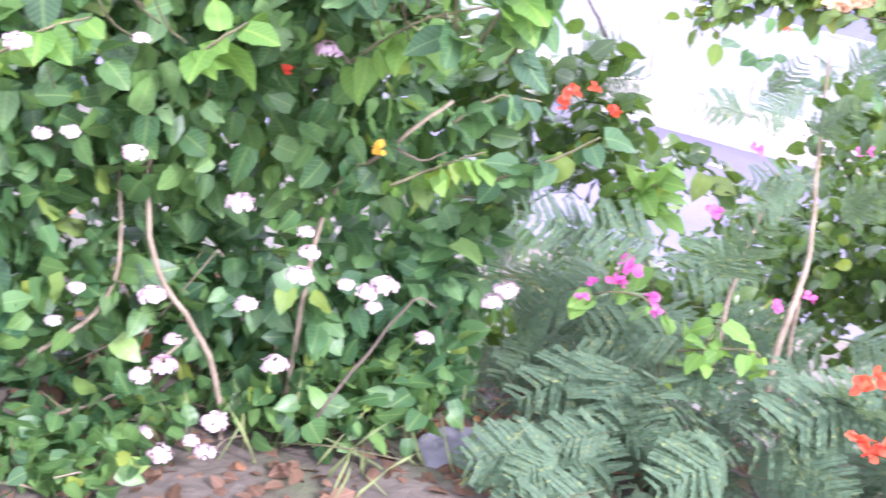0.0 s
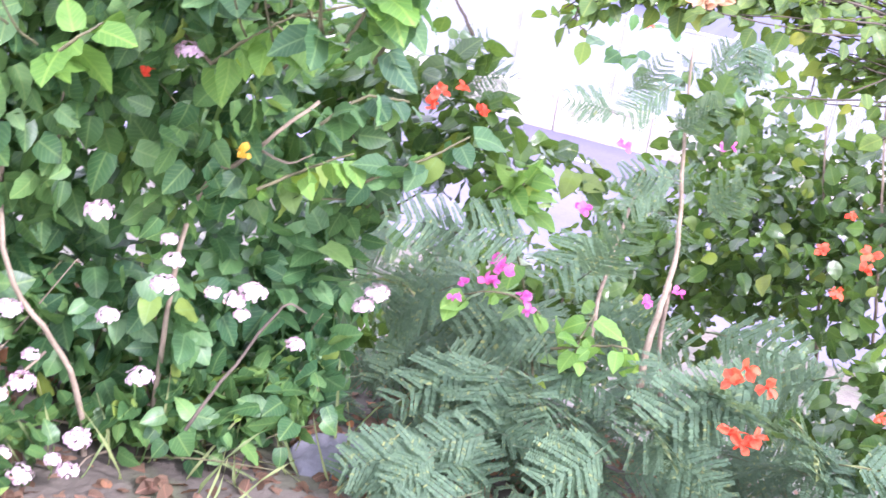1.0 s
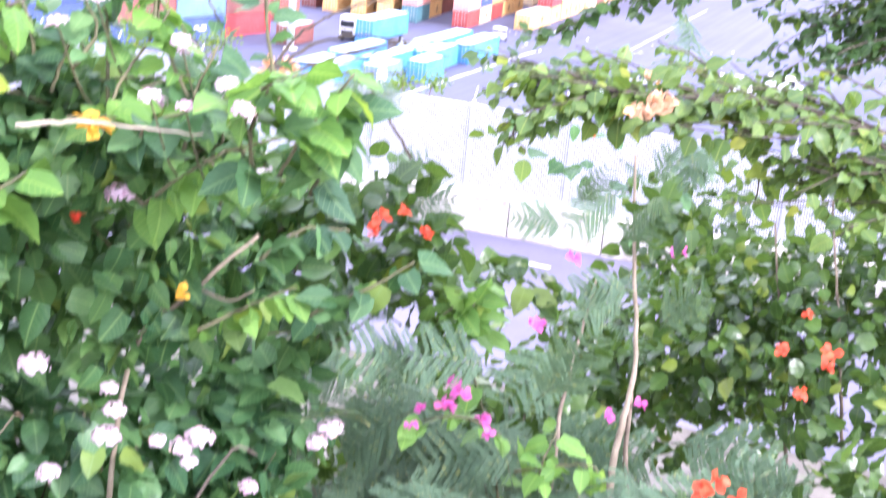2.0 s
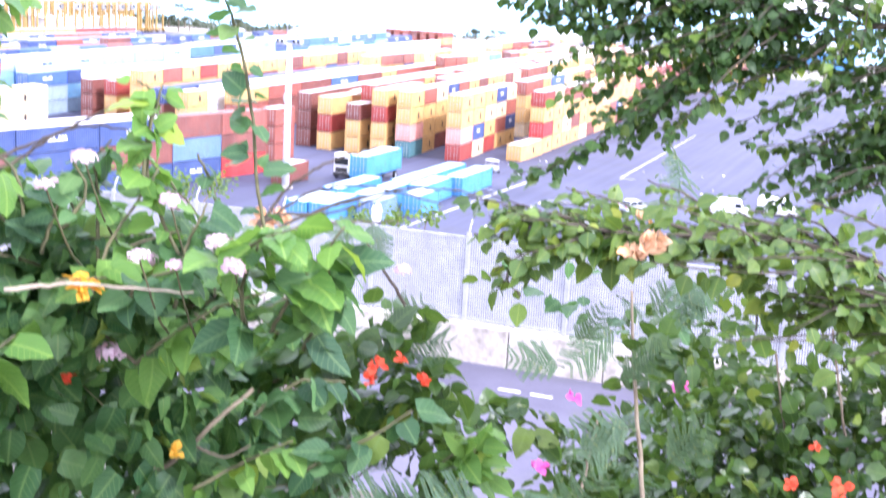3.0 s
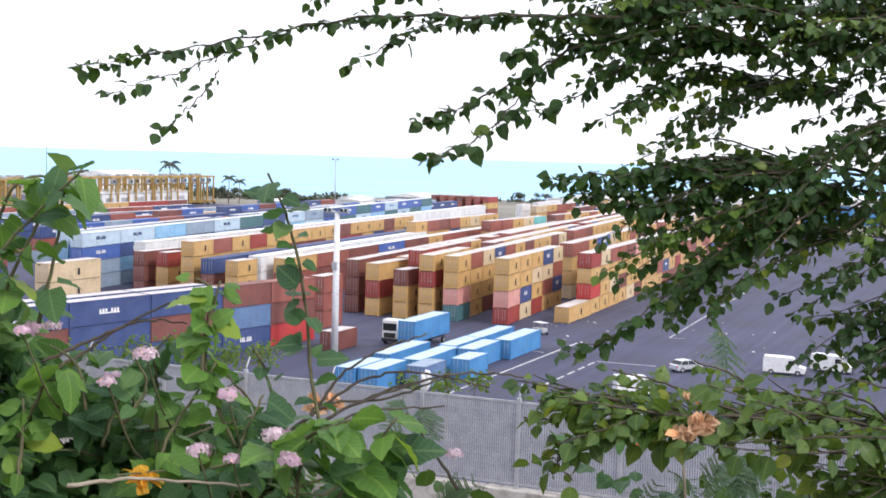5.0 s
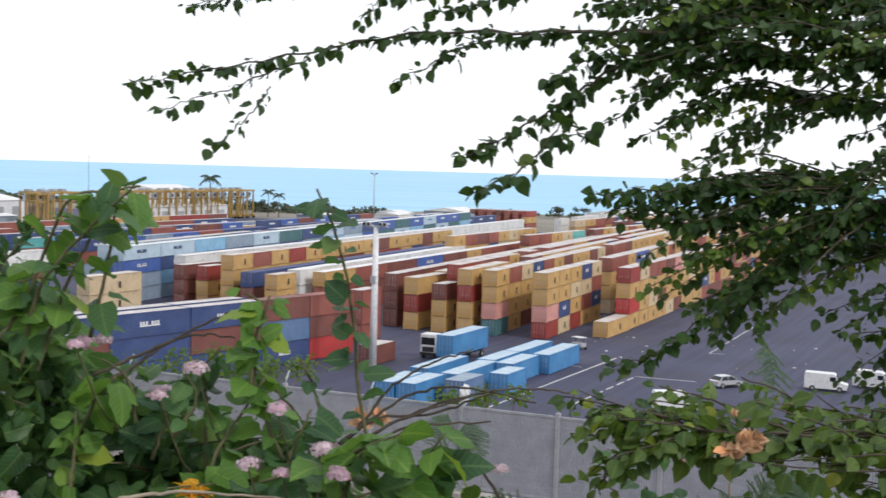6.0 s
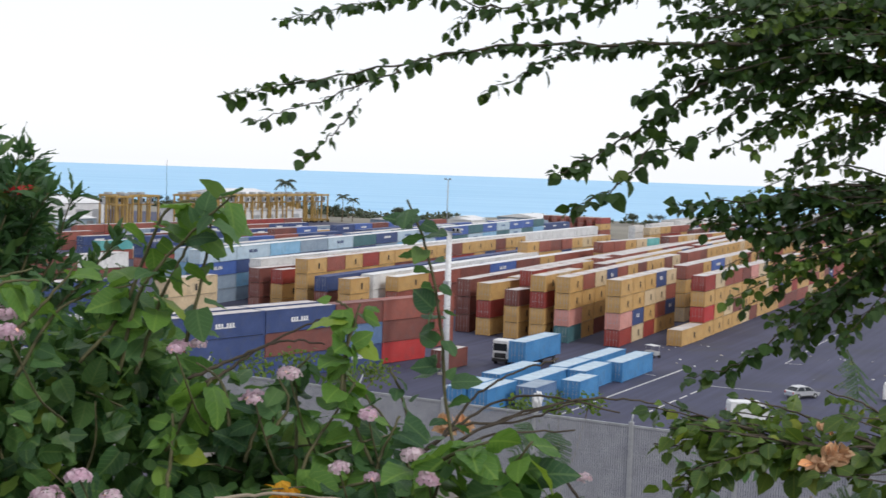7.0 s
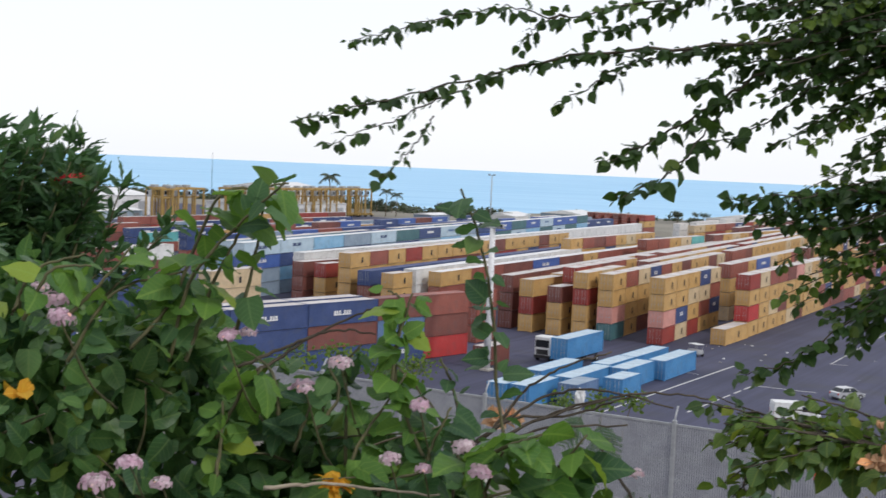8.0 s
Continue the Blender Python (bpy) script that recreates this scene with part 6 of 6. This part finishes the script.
feather_base = Vector((0.799, 2.282, 24.951))
feather = empty("poinciana_shrub", Matrix.Translation(feather_base), "dwarf poinciana with grey-green feathery fronds and orange flowers", "shrub")
rng = random.Random(51)
for i, pts in enumerate([[(0.799, 2.282, 24.951), (0.698, 2.346, 25.191), (0.426, 2.378, 25.350)], [(0.857, 2.272, 24.966), (0.927, 2.305, 25.247), (0.972, 2.261, 25.418)], [(0.739, 2.290, 24.937), (0.747, 2.400, 25.309), (0.806, 2.590, 25.503), (0.898, 2.757, 25.727)]]):
    stalk(feather, feather_base, pts, 0.008, 0.003, M_BARK, 0.4, i)
for i, (root, tip, size) in enumerate([
        ((0.588, 2.412, 25.366), (0.407, 2.076, 25.325), 1.05), ((0.614, 2.398, 25.350), (0.659, 1.988, 25.376), 1.1), ((0.553, 2.411, 25.349), (0.278, 2.274, 25.334), 1.0), ((0.648, 2.399, 25.368), (0.848, 2.098, 25.470), 1.05),
        ((0.767, 2.250, 25.371), (0.935, 1.934, 25.459), 1.0), ((0.425, 2.227, 25.286), (0.151, 2.059, 25.251), 0.95), ((0.484, 2.211, 25.277), (0.354, 1.896, 25.311), 0.95), ((0.746, 2.126, 25.350), (0.523, 1.883, 25.343), 0.95),
        ((0.909, 2.277, 25.401), (1.113, 2.003, 25.512), 1.05), ((0.759, 2.545, 25.375), (0.429, 2.512, 25.393), 1.05), ((0.754, 2.568, 25.421), (0.981, 2.348, 25.479), 1.0), 
        ((0.940, 2.810, 25.598), (1.099, 2.536, 25.620), 0.6), ((0.931, 2.835, 25.660), (1.109, 2.700, 25.775), 0.55), ((0.453, 2.844, 25.402), (0.287, 2.615, 25.338), 0.95),
        ((0.402, 2.644, 25.706), (0.200, 2.584, 25.780), 0.55), ((0.309, 2.487, 25.838), (0.488, 2.367, 25.876), 0.5), ((0.301, 2.505, 25.893), (0.446, 2.415, 26.020), 0.55), 
        ((0.961, 2.911, 25.965), (1.087, 2.749, 25.918), 0.5), ((0.971, 2.893, 25.902), (0.823, 2.805, 25.813), 0.7), ((0.335, 2.556, 26.200), (0.352, 2.425, 26.083), 0.4), ((0.301, 2.562, 26.210), (0.239, 2.443, 26.112), 0.35),
        ((0.935, 2.552, 26.369), (0.954, 2.419, 26.253), 0.55), ((0.922, 2.408, 26.143), (0.923, 2.270, 26.036), 0.45), ((0.992, 2.378, 26.128), (0.854, 2.291, 26.020), 0.4), ((0.941, 2.667, 25.737), (0.748, 2.568, 25.616), 0.6),
        ((0.437, 2.682, 25.751), (0.262, 2.564, 25.666), 0.6), ((0.821, 2.646, 25.584), (0.609, 2.457, 25.537), 0.9), ((0.995, 2.401, 25.480), (1.089, 2.164, 25.565), 1.0), ((0.331, 2.667, 25.227), (0.554, 2.550, 25.288), 0.9)]):
    put_frond(feather, feather_base, root, tip, size * 0.78, rng, i)
for i, (root, tip, size) in enumerate([
        ((0.367, 2.567, 25.957), (0.456, 2.475, 26.063), 0.42), ((0.388, 2.507, 25.940), (0.492, 2.403, 26.006), 0.42), ((0.744, 2.530, 25.904), (0.615, 2.470, 25.955), 0.4), ((0.760, 2.539, 25.953), (0.817, 2.441, 26.059), 0.35),
        ((0.819, 2.404, 25.917), (0.891, 2.295, 26.008), 0.4), ((0.853, 2.364, 25.827), (0.717, 2.310, 25.866), 0.42), ((0.905, 2.510, 26.016), (0.931, 2.418, 26.126), 0.35), ((0.904, 2.324, 25.763), (0.939, 2.240, 25.884), 0.45),
        ((0.568, 2.284, 25.689), (0.438, 2.223, 25.746), 0.6), ((0.435, 2.309, 25.686), (0.320, 2.237, 25.737), 0.6), ((0.337, 2.272, 25.565), (0.255, 2.207, 25.646), 0.6), ((0.480, 2.000, 25.300), (0.300, 1.930, 25.270), 0.65),
        ((0.560, 1.950, 25.290), (0.380, 1.880, 25.260), 0.65), ((0.420, 2.090, 25.330), (0.240, 2.040, 25.310), 0.65), ((0.650, 2.244, 25.643), (0.699, 2.165, 25.756), 0.6)]):
    put_frond(feather, feather_base, root, tip, size, rng, i)
for i in range(16):
    c = Vector((1.229, 2.185, 25.414)) + Vector((rng.gauss(0, 0.14), rng.gauss(0, 0.12), rng.gauss(0, 0.05)))
    a = rng.uniform(0, 2 * math.pi)
    put_frond(feather, feather_base, c, c + Vector((math.cos(a), math.sin(a) - 0.4, rng.uniform(-0.5, 0.2))), rng.uniform(0.6, 0.95), rng, i)
for i in range(13):
    c = Vector((0.371, 2.630, 25.730)) + Vector((rng.gauss(0, 0.10), rng.gauss(0, 0.12), rng.gauss(0, 0.09)))
    a = rng.uniform(0, 2 * math.pi)
    put_frond(feather, feather_base, c, c + Vector((math.cos(a), math.sin(a) - 0.4, rng.uniform(-0.6, 0.3))), rng.uniform(0.35, 0.6), rng, i)
for i in range(46):
    c = Vector((rng.uniform(0.36, 1.15), rng.uniform(2.02, 2.34), rng.uniform(25.20, 25.34)))
    a = rng.uniform(0, 2 * math.pi)
    put_frond(feather, feather_base, c, c + Vector((math.cos(a), math.sin(a) - 0.6, rng.uniform(-0.25, 0.45))), rng.uniform(0.40, 0.62), rng, i)
for i in range(105):
    c = Vector((0.674, 2.461, 25.279)) + Vector((rng.gauss(0, 0.34), rng.uniform(-0.1, 0.5), rng.gauss(-0.06, 0.13)))
    a = rng.uniform(0, 2 * math.pi)
    put_frond(feather, feather_base, c, c + Vector((math.cos(a), math.sin(a) - 0.5, rng.uniform(-0.55, 0.25))), rng.uniform(0.42, 0.78), rng, i)
for i, (at_, r, col) in enumerate([((0.952, 2.087, 25.528), 0.030, 0), ((0.974, 2.091, 25.555), 0.024, 0), ((0.932, 2.001, 25.465), 0.030, 0), ((0.969, 1.985, 25.467), 0.028, 0), ((0.952, 1.982, 25.449), 0.022, 0), ((0.990, 2.024, 25.556), 0.024, 0),
                                   ((0.321, 2.219, 25.999), 0.022, 0), ((0.363, 2.216, 26.010), 0.016, 0), ((0.312, 2.212, 25.972), 0.020, 0), ((0.409, 2.247, 25.960), 0.018, 0), ((1.267, 2.311, 25.730), 0.022, 0), ((1.270, 2.441, 25.766), 0.016, 0),
                                   ((1.215, 1.998, 25.522), 0.016, 0), ((0.838, 2.765, 26.110), 0.022, 0), ((1.256, 2.507, 25.653), 0.022, 0), ((1.345, 2.455, 25.636), 0.02, 0), ((1.290, 2.458, 25.579), 0.022, 0), ((0.844, 2.784, 26.047), 0.014, 0)]):
    flower_head("blossom", feather, feather_base, at_, r * 0.85, M_ORANGE, 500 + i, 8)

# ---- magenta bougainvillea sprays between the shrubs ----
mag_base = Vector((0.752, 2.527, 24.924))
mag = empty("bougainvillea", Matrix.Translation(mag_base), "young bougainvillea with bright green leaves and magenta bracts", "shrub")
rng = random.Random(61)
sets = []
for i, (pts, every, size) in enumerate([([(0.752, 2.527, 24.924), (0.643, 2.586, 25.398), (0.561, 2.481, 25.629), (0.533, 2.344, 25.831)], 0.05, 0.05), ([(0.516, 2.402, 25.683), (0.523, 2.330, 25.786), (0.548, 2.345, 25.844)], 0.008, 0.056),
                                        ([(0.570, 2.403, 25.714), (0.500, 2.337, 25.793), (0.459, 2.335, 25.764)], 0.012, 0.050), ([(0.706, 2.339, 25.394), (0.700, 2.322, 25.470), (0.727, 2.342, 25.529)], 0.010, 0.055),
                                        ([(0.656, 2.369, 25.426), (0.778, 2.302, 25.477), (0.813, 2.284, 25.464)], 0.014, 0.050), ([(0.647, 2.493, 25.444), (0.551, 2.435, 25.515), (0.445, 2.446, 25.496)], 0.016, 0.045)]):
    line = stalk(mag, mag_base, pts, 0.004, 0.0015, M_TWIG, 0.4, i)
    sets.append(leaves_along(line, rng, every, size, 0.5))
singles(mag, HEART, M_YOUNG, sets)
for i, (at_, r) in enumerate([((0.527, 2.412, 25.579), 0.030), ((0.504, 2.404, 25.550), 0.022), ((0.577, 2.381, 25.531), 0.018), ((0.594, 2.368, 25.510), 0.016), ((0.438, 2.399, 25.511), 0.014), ((0.763, 2.508, 25.845), 0.016),
                              ((0.718, 2.571, 25.673), 0.018), ((0.872, 2.460, 25.510), 0.016), ((0.932, 2.453, 25.542), 0.014), ((0.466, 2.474, 25.514), 0.014), ((1.046, 2.658, 25.823), 0.016)]):
    flower_head("bract", mag, mag_base, at_, r, M_MAGENTA, 600 + i, 9)

# ---- slender leaning trunks ----
sapling_base = Vector((0.894, 2.366, 25.291))
sapling = empty("sapling", Matrix.Translation(sapling_base), "slender pale leaning sapling with a few upper leaves", "tree")
stalk(sapling, sapling_base, [(0.866, 2.354, 25.294), (0.881, 2.418, 25.429), (0.912, 2.467, 25.560), (0.939, 2.546, 25.637), (0.942, 2.666, 25.833), (0.935, 2.718, 26.025)], 0.009, 0.003, M_STEM, 0.15, 3, "trunk")
stalk(sapling, sapling_base, [(0.931, 2.385, 25.284), (0.913, 2.439, 25.422), (0.916, 2.466, 25.560)], 0.007, 0.005, M_BARK, 0.15, 4, "trunk")
rng = random.Random(71)
sets = [leaves_along([p - sapling_base for p in curved(pts, 8)], rng, 0.02, 0.05, 0.35) for pts in
        ([(1.024, 2.962, 25.817), (0.918, 3.016, 25.903), (0.776, 3.066, 25.958)], [(0.985, 2.904, 25.970), (0.897, 2.947, 26.043), (0.692, 2.996, 26.034)], [(1.033, 2.941, 25.752), (1.074, 2.854, 25.885), (1.154, 2.847, 25.979)])]
singles(sapling, ROUND, M_LANTANA, sets)

# ---- dark creeper shrub ----
IVY_CLUMPS = [((1.478, 3.194, 25.590), (0.32, 0.25, 0.10)), ((1.365, 3.163, 25.374), (0.36, 0.28, 0.18)), ((1.657, 2.993, 25.601), (0.3, 0.3, 0.2)), ((1.560, 2.748, 25.458), (0.3, 0.25, 0.15)), ((1.329, 3.002, 25.469), (0.3, 0.25, 0.2)), ((1.837, 2.945, 25.771), (0.3, 0.3, 0.3))]
shrub("creeper_shrub", "dark glossy creeper sprawling over the slope", IVY_CLUMPS, 480, ROUND, M_CREEPER, 0.050, 23, hang=0.25, shell=0.3, heroes=140,
      stems=[([(1.552, 2.940, 25.086), (1.502, 3.010, 25.437), (1.478, 3.135, 25.767)], 0.006, 0.003), ([(1.635, 2.807, 25.155), (1.586, 2.901, 25.573), (1.562, 3.007, 25.866)], 0.005, 0.003)])
UNDER_CLUMPS = [((0.266, 2.358, 25.998), (0.085, 0.09, 0.06)), ((0.361, 2.375, 26.021), (0.085, 0.09, 0.06)), ((0.409, 2.363, 25.898), (0.085, 0.09, 0.06)), ((0.314, 2.361, 25.854), (0.085, 0.09, 0.06)), ((0.225, 2.349, 25.957), (0.085, 0.09, 0.06)), ((0.459, 2.369, 25.784), (0.085, 0.09, 0.06)), ((0.960, 2.560, 25.930), (0.09, 0.10, 0.05)), ((0.420, 2.460, 25.900), (0.08, 0.10, 0.05)), ((0.402, 2.626, 25.775), (0.15, 0.15, 0.07)), ((0.201, 2.490, 25.949), (0.10, 0.12, 0.10)), ((0.662, 2.820, 25.693), (0.14, 0.15, 0.06)), ((1.356, 2.339, 25.362), (0.24, 0.2, 0.10)), ((1.368, 2.061, 25.342), (0.2, 0.2, 0.10)), ((0.590, 3.002, 25.255), (0.16, 0.2, 0.10)), ((0.868, 2.973, 25.328), (0.20, 0.2, 0.10)), ((1.049, 3.175, 25.400), (0.14, 0.2, 0.12)), ((0.087, 3.062, 25.091), (0.30, 0.3, 0.2)), ((0.497, 3.282, 24.922), (0.34, 0.3, 0.15)), ((0.957, 3.640, 24.915), (0.5, 0.4, 0.18)), ((1.405, 3.602, 25.148), (0.5, 0.4, 0.3)), ((0.296, 3.296, 25.407), (0.10, 0.2, 0.16)), ((1.479, 3.713, 25.549), (0.25, 0.3, 0.25))]
shrub("undergrowth_shrub", "low green undergrowth covering the steep bank", UNDER_CLUMPS, 380, HEART, M_CREEPER, 0.055, 24, hang=0.4, shell=0.2, heroes=60,
      stems=[([(0.982, 3.523, 24.694), (0.959, 3.517, 24.897), (0.978, 3.574, 25.029)], 0.006, 0.003)])

# ---- bushes behind the fence ----
def bush_behind(v, u, label, clumps, seed):
    """A bush rooted on the bank behind the fence; clumps are metres across, along and above its foot."""
    foot = yard_pose(v, u, ground_height(v, u)).translation
    place = [((foot + Vector(c)), r) for c, r in clumps]
    shrub("hedge_bush", label, place, 75, ROUND, M_BRANCH, 0.11, seed, hang=0.3, shell=0.2, heroes=20,
          stems=[([foot, foot.lerp(c, 0.5) + Vector((0.05, 0, 0)), c], 0.03, 0.012) for c, r in place])


bush_behind(-10.6, 26.0, "ragged green bush growing behind the steel fence", [((-0.7, 0, 2.45), (0.5, 0.35, 0.28)), ((0.1, 0, 2.55), (0.45, 0.35, 0.26)), ((0.8, 0.1, 2.6), (0.4, 0.3, 0.24))], 91)
bush_behind(-17.2, 26.2, "leafy bush behind the far end of the fence", [((-2.4, -0.4, 2.5), (0.8, 0.4, 0.5)), ((-1.3, 0, 2.6), (0.7, 0.4, 0.48)), ((-0.2, 0.1, 2.75), (0.65, 0.4, 0.45)), ((0.8, 0, 2.65), (0.6, 0.4, 0.4)), ((1.7, 0.2, 2.6), (0.5, 0.4, 0.32))], 92)

# ---- narrow-leaved shrub with red flowers ----
nb = Vector((-1.376, 3.871, 25.828))
narrow = empty("oleander", Matrix.Translation(nb), "tall oleander with narrow dark leaves and red flowers", "shrub")
rng = random.Random(81)
sets = []
for i in range(60):
    tip = Vector((-1.263, 3.898, 26.570)) + Vector((rng.gauss(0.02, 0.17), rng.gauss(0, 0.2), rng.uniform(-0.32, 0.22)))
    tip.z = min(tip.z, Vector((-1.268, 3.899, 26.748)).z - abs(tip.x - Vector((-1.252, 3.904, 26.749)).x) * 0.55)
    mid = nb.lerp(tip, 0.6) + Vector((rng.gauss(0, 0.05), rng.gauss(0, 0.05), 0.03))
    line = stalk(narrow, nb, [nb, mid, tip], 0.006, 0.002, M_TWIG, 0.3, i)
    sets.append(leaves_along(line[7:], rng, 0.0042, 0.064, -0.3, 0.8))
joined(narrow, "foliage", LANCE, M_NARROW, sets)
flower_head("blossom", narrow, nb, (-1.053, 3.754, 26.598), 0.028, M_RED, 701, 9)
flower_head("blossom", narrow, nb, (-1.106, 3.739, 26.599), 0.02, M_RED, 702, 8)

# ---- grass, litter and stones on the bank ----
def on_ground(x, y):
    v, u = to_yard(x, y)
    return ground_height(v, u)


def scatter_ground(n, cx, cy, sx, sy, seed):
    r = np.random.default_rng(seed)
    xy = r.normal(size=(n, 2)) * (sx, sy) + (cx, cy)
    return r, np.array([(x, y, on_ground(x, y)) for x, y in xy])


r_, p_ = scatter_ground(95, -0.05, 2.38, 0.28, 0.22, 5)
f_ = r_.normal(size=(95, 3)) * 0.45 + (0, 0, 1.0)
u_ = r_.normal(size=(95, 3)) * 0.5 + (0, -1, 0.3)
tagged(new("grass", scatter_mesh("grass", GRASS, p_, f_, u_, 0.07 + 0.13 * r_.random(95), M_GRASS)), "tufts of dry green grass on the bank", "grass", kind="stuff")
r_, p_ = scatter_ground(2600, 0.15, 2.35, 0.8, 0.5, 6)
p_[:, 2] += 0.008
f_ = r_.normal(size=(2600, 3)) * (1, 1, 0.25)
u_ = r_.normal(size=(2600, 3)) * 0.4 + (0, 0, 1)
tagged(new("leaf_litter", scatter_mesh("leaf_litter", HEART, p_, f_, u_, 0.015 + 0.035 * r_.random(2600), M_LITTER)), "brown fallen leaves scattered on dry soil", "leaf litter", kind="stuff")


def stone(at_, sx, sy, sz, seed):
    bm = bmesh.new()
    bmesh.ops.create_icosphere(bm, subdivisions=3, radius=1)
    for v in bm.verts:
        v.co = Vector((v.co.x * sx, v.co.y * sy, v.co.z * sz)) * (1 + 0.25 * noise.noise(v.co * 1.3 + Vector((seed, 0, 0))))
    ob = new("stone", mesh_of("stone", bm, M_STONE))
    ob.location = (at_[0], at_[1], on_ground(at_[0], at_[1]) + sz * 0.2)
    ob.rotation_euler = (0.1, 0.05, seed)
    tagged(ob, "flat grey stone lying in the grass", "stone", "stones on the bank")


for i, (at_, sx, sy) in enumerate([((0.239, 2.246, 25.181), 0.11, 0.09), ((-0.735, 2.458, 25.229), 0.1, 0.1)]):
    stone(at_, sx, sy, 0.018, i)


def motions():
    """Two boughs sway in the wind: rows of seconds, turn about the line of sight, and shift to the side."""
    for limb, anchor, rows in ((upper_bough, UPPER, ((0, 3.6, -0.05), (1.2, 3.6, -0.05), (2.3, 3.6, -0.05), (4.5, 3.7, -0.07), (6.0, 3.7, -0.055), (6.5, 3.6, -0.05), (7.0, 3.5, -0.045), (7.5, 1.9, -0.02), (8.0, 0, 0))),
                               (middle_bough, MIDDLE, ((0, 8.5, 0), (2.3, 8.0, 0), (3.5, 7.5, 0.01), (4.5, 7.0, 0.01), (6.0, 0.6, -0.02), (6.5, -0.6, -0.015), (7.0, -1.4, 0), (8.0, 0, 0)))):
        o = Vector(anchor) - tree_base
        walk(limb, [(t, pose(o.x + dx, o.y, o.z, 0, turn, 0)) for t, turn, dx in rows])


motions()
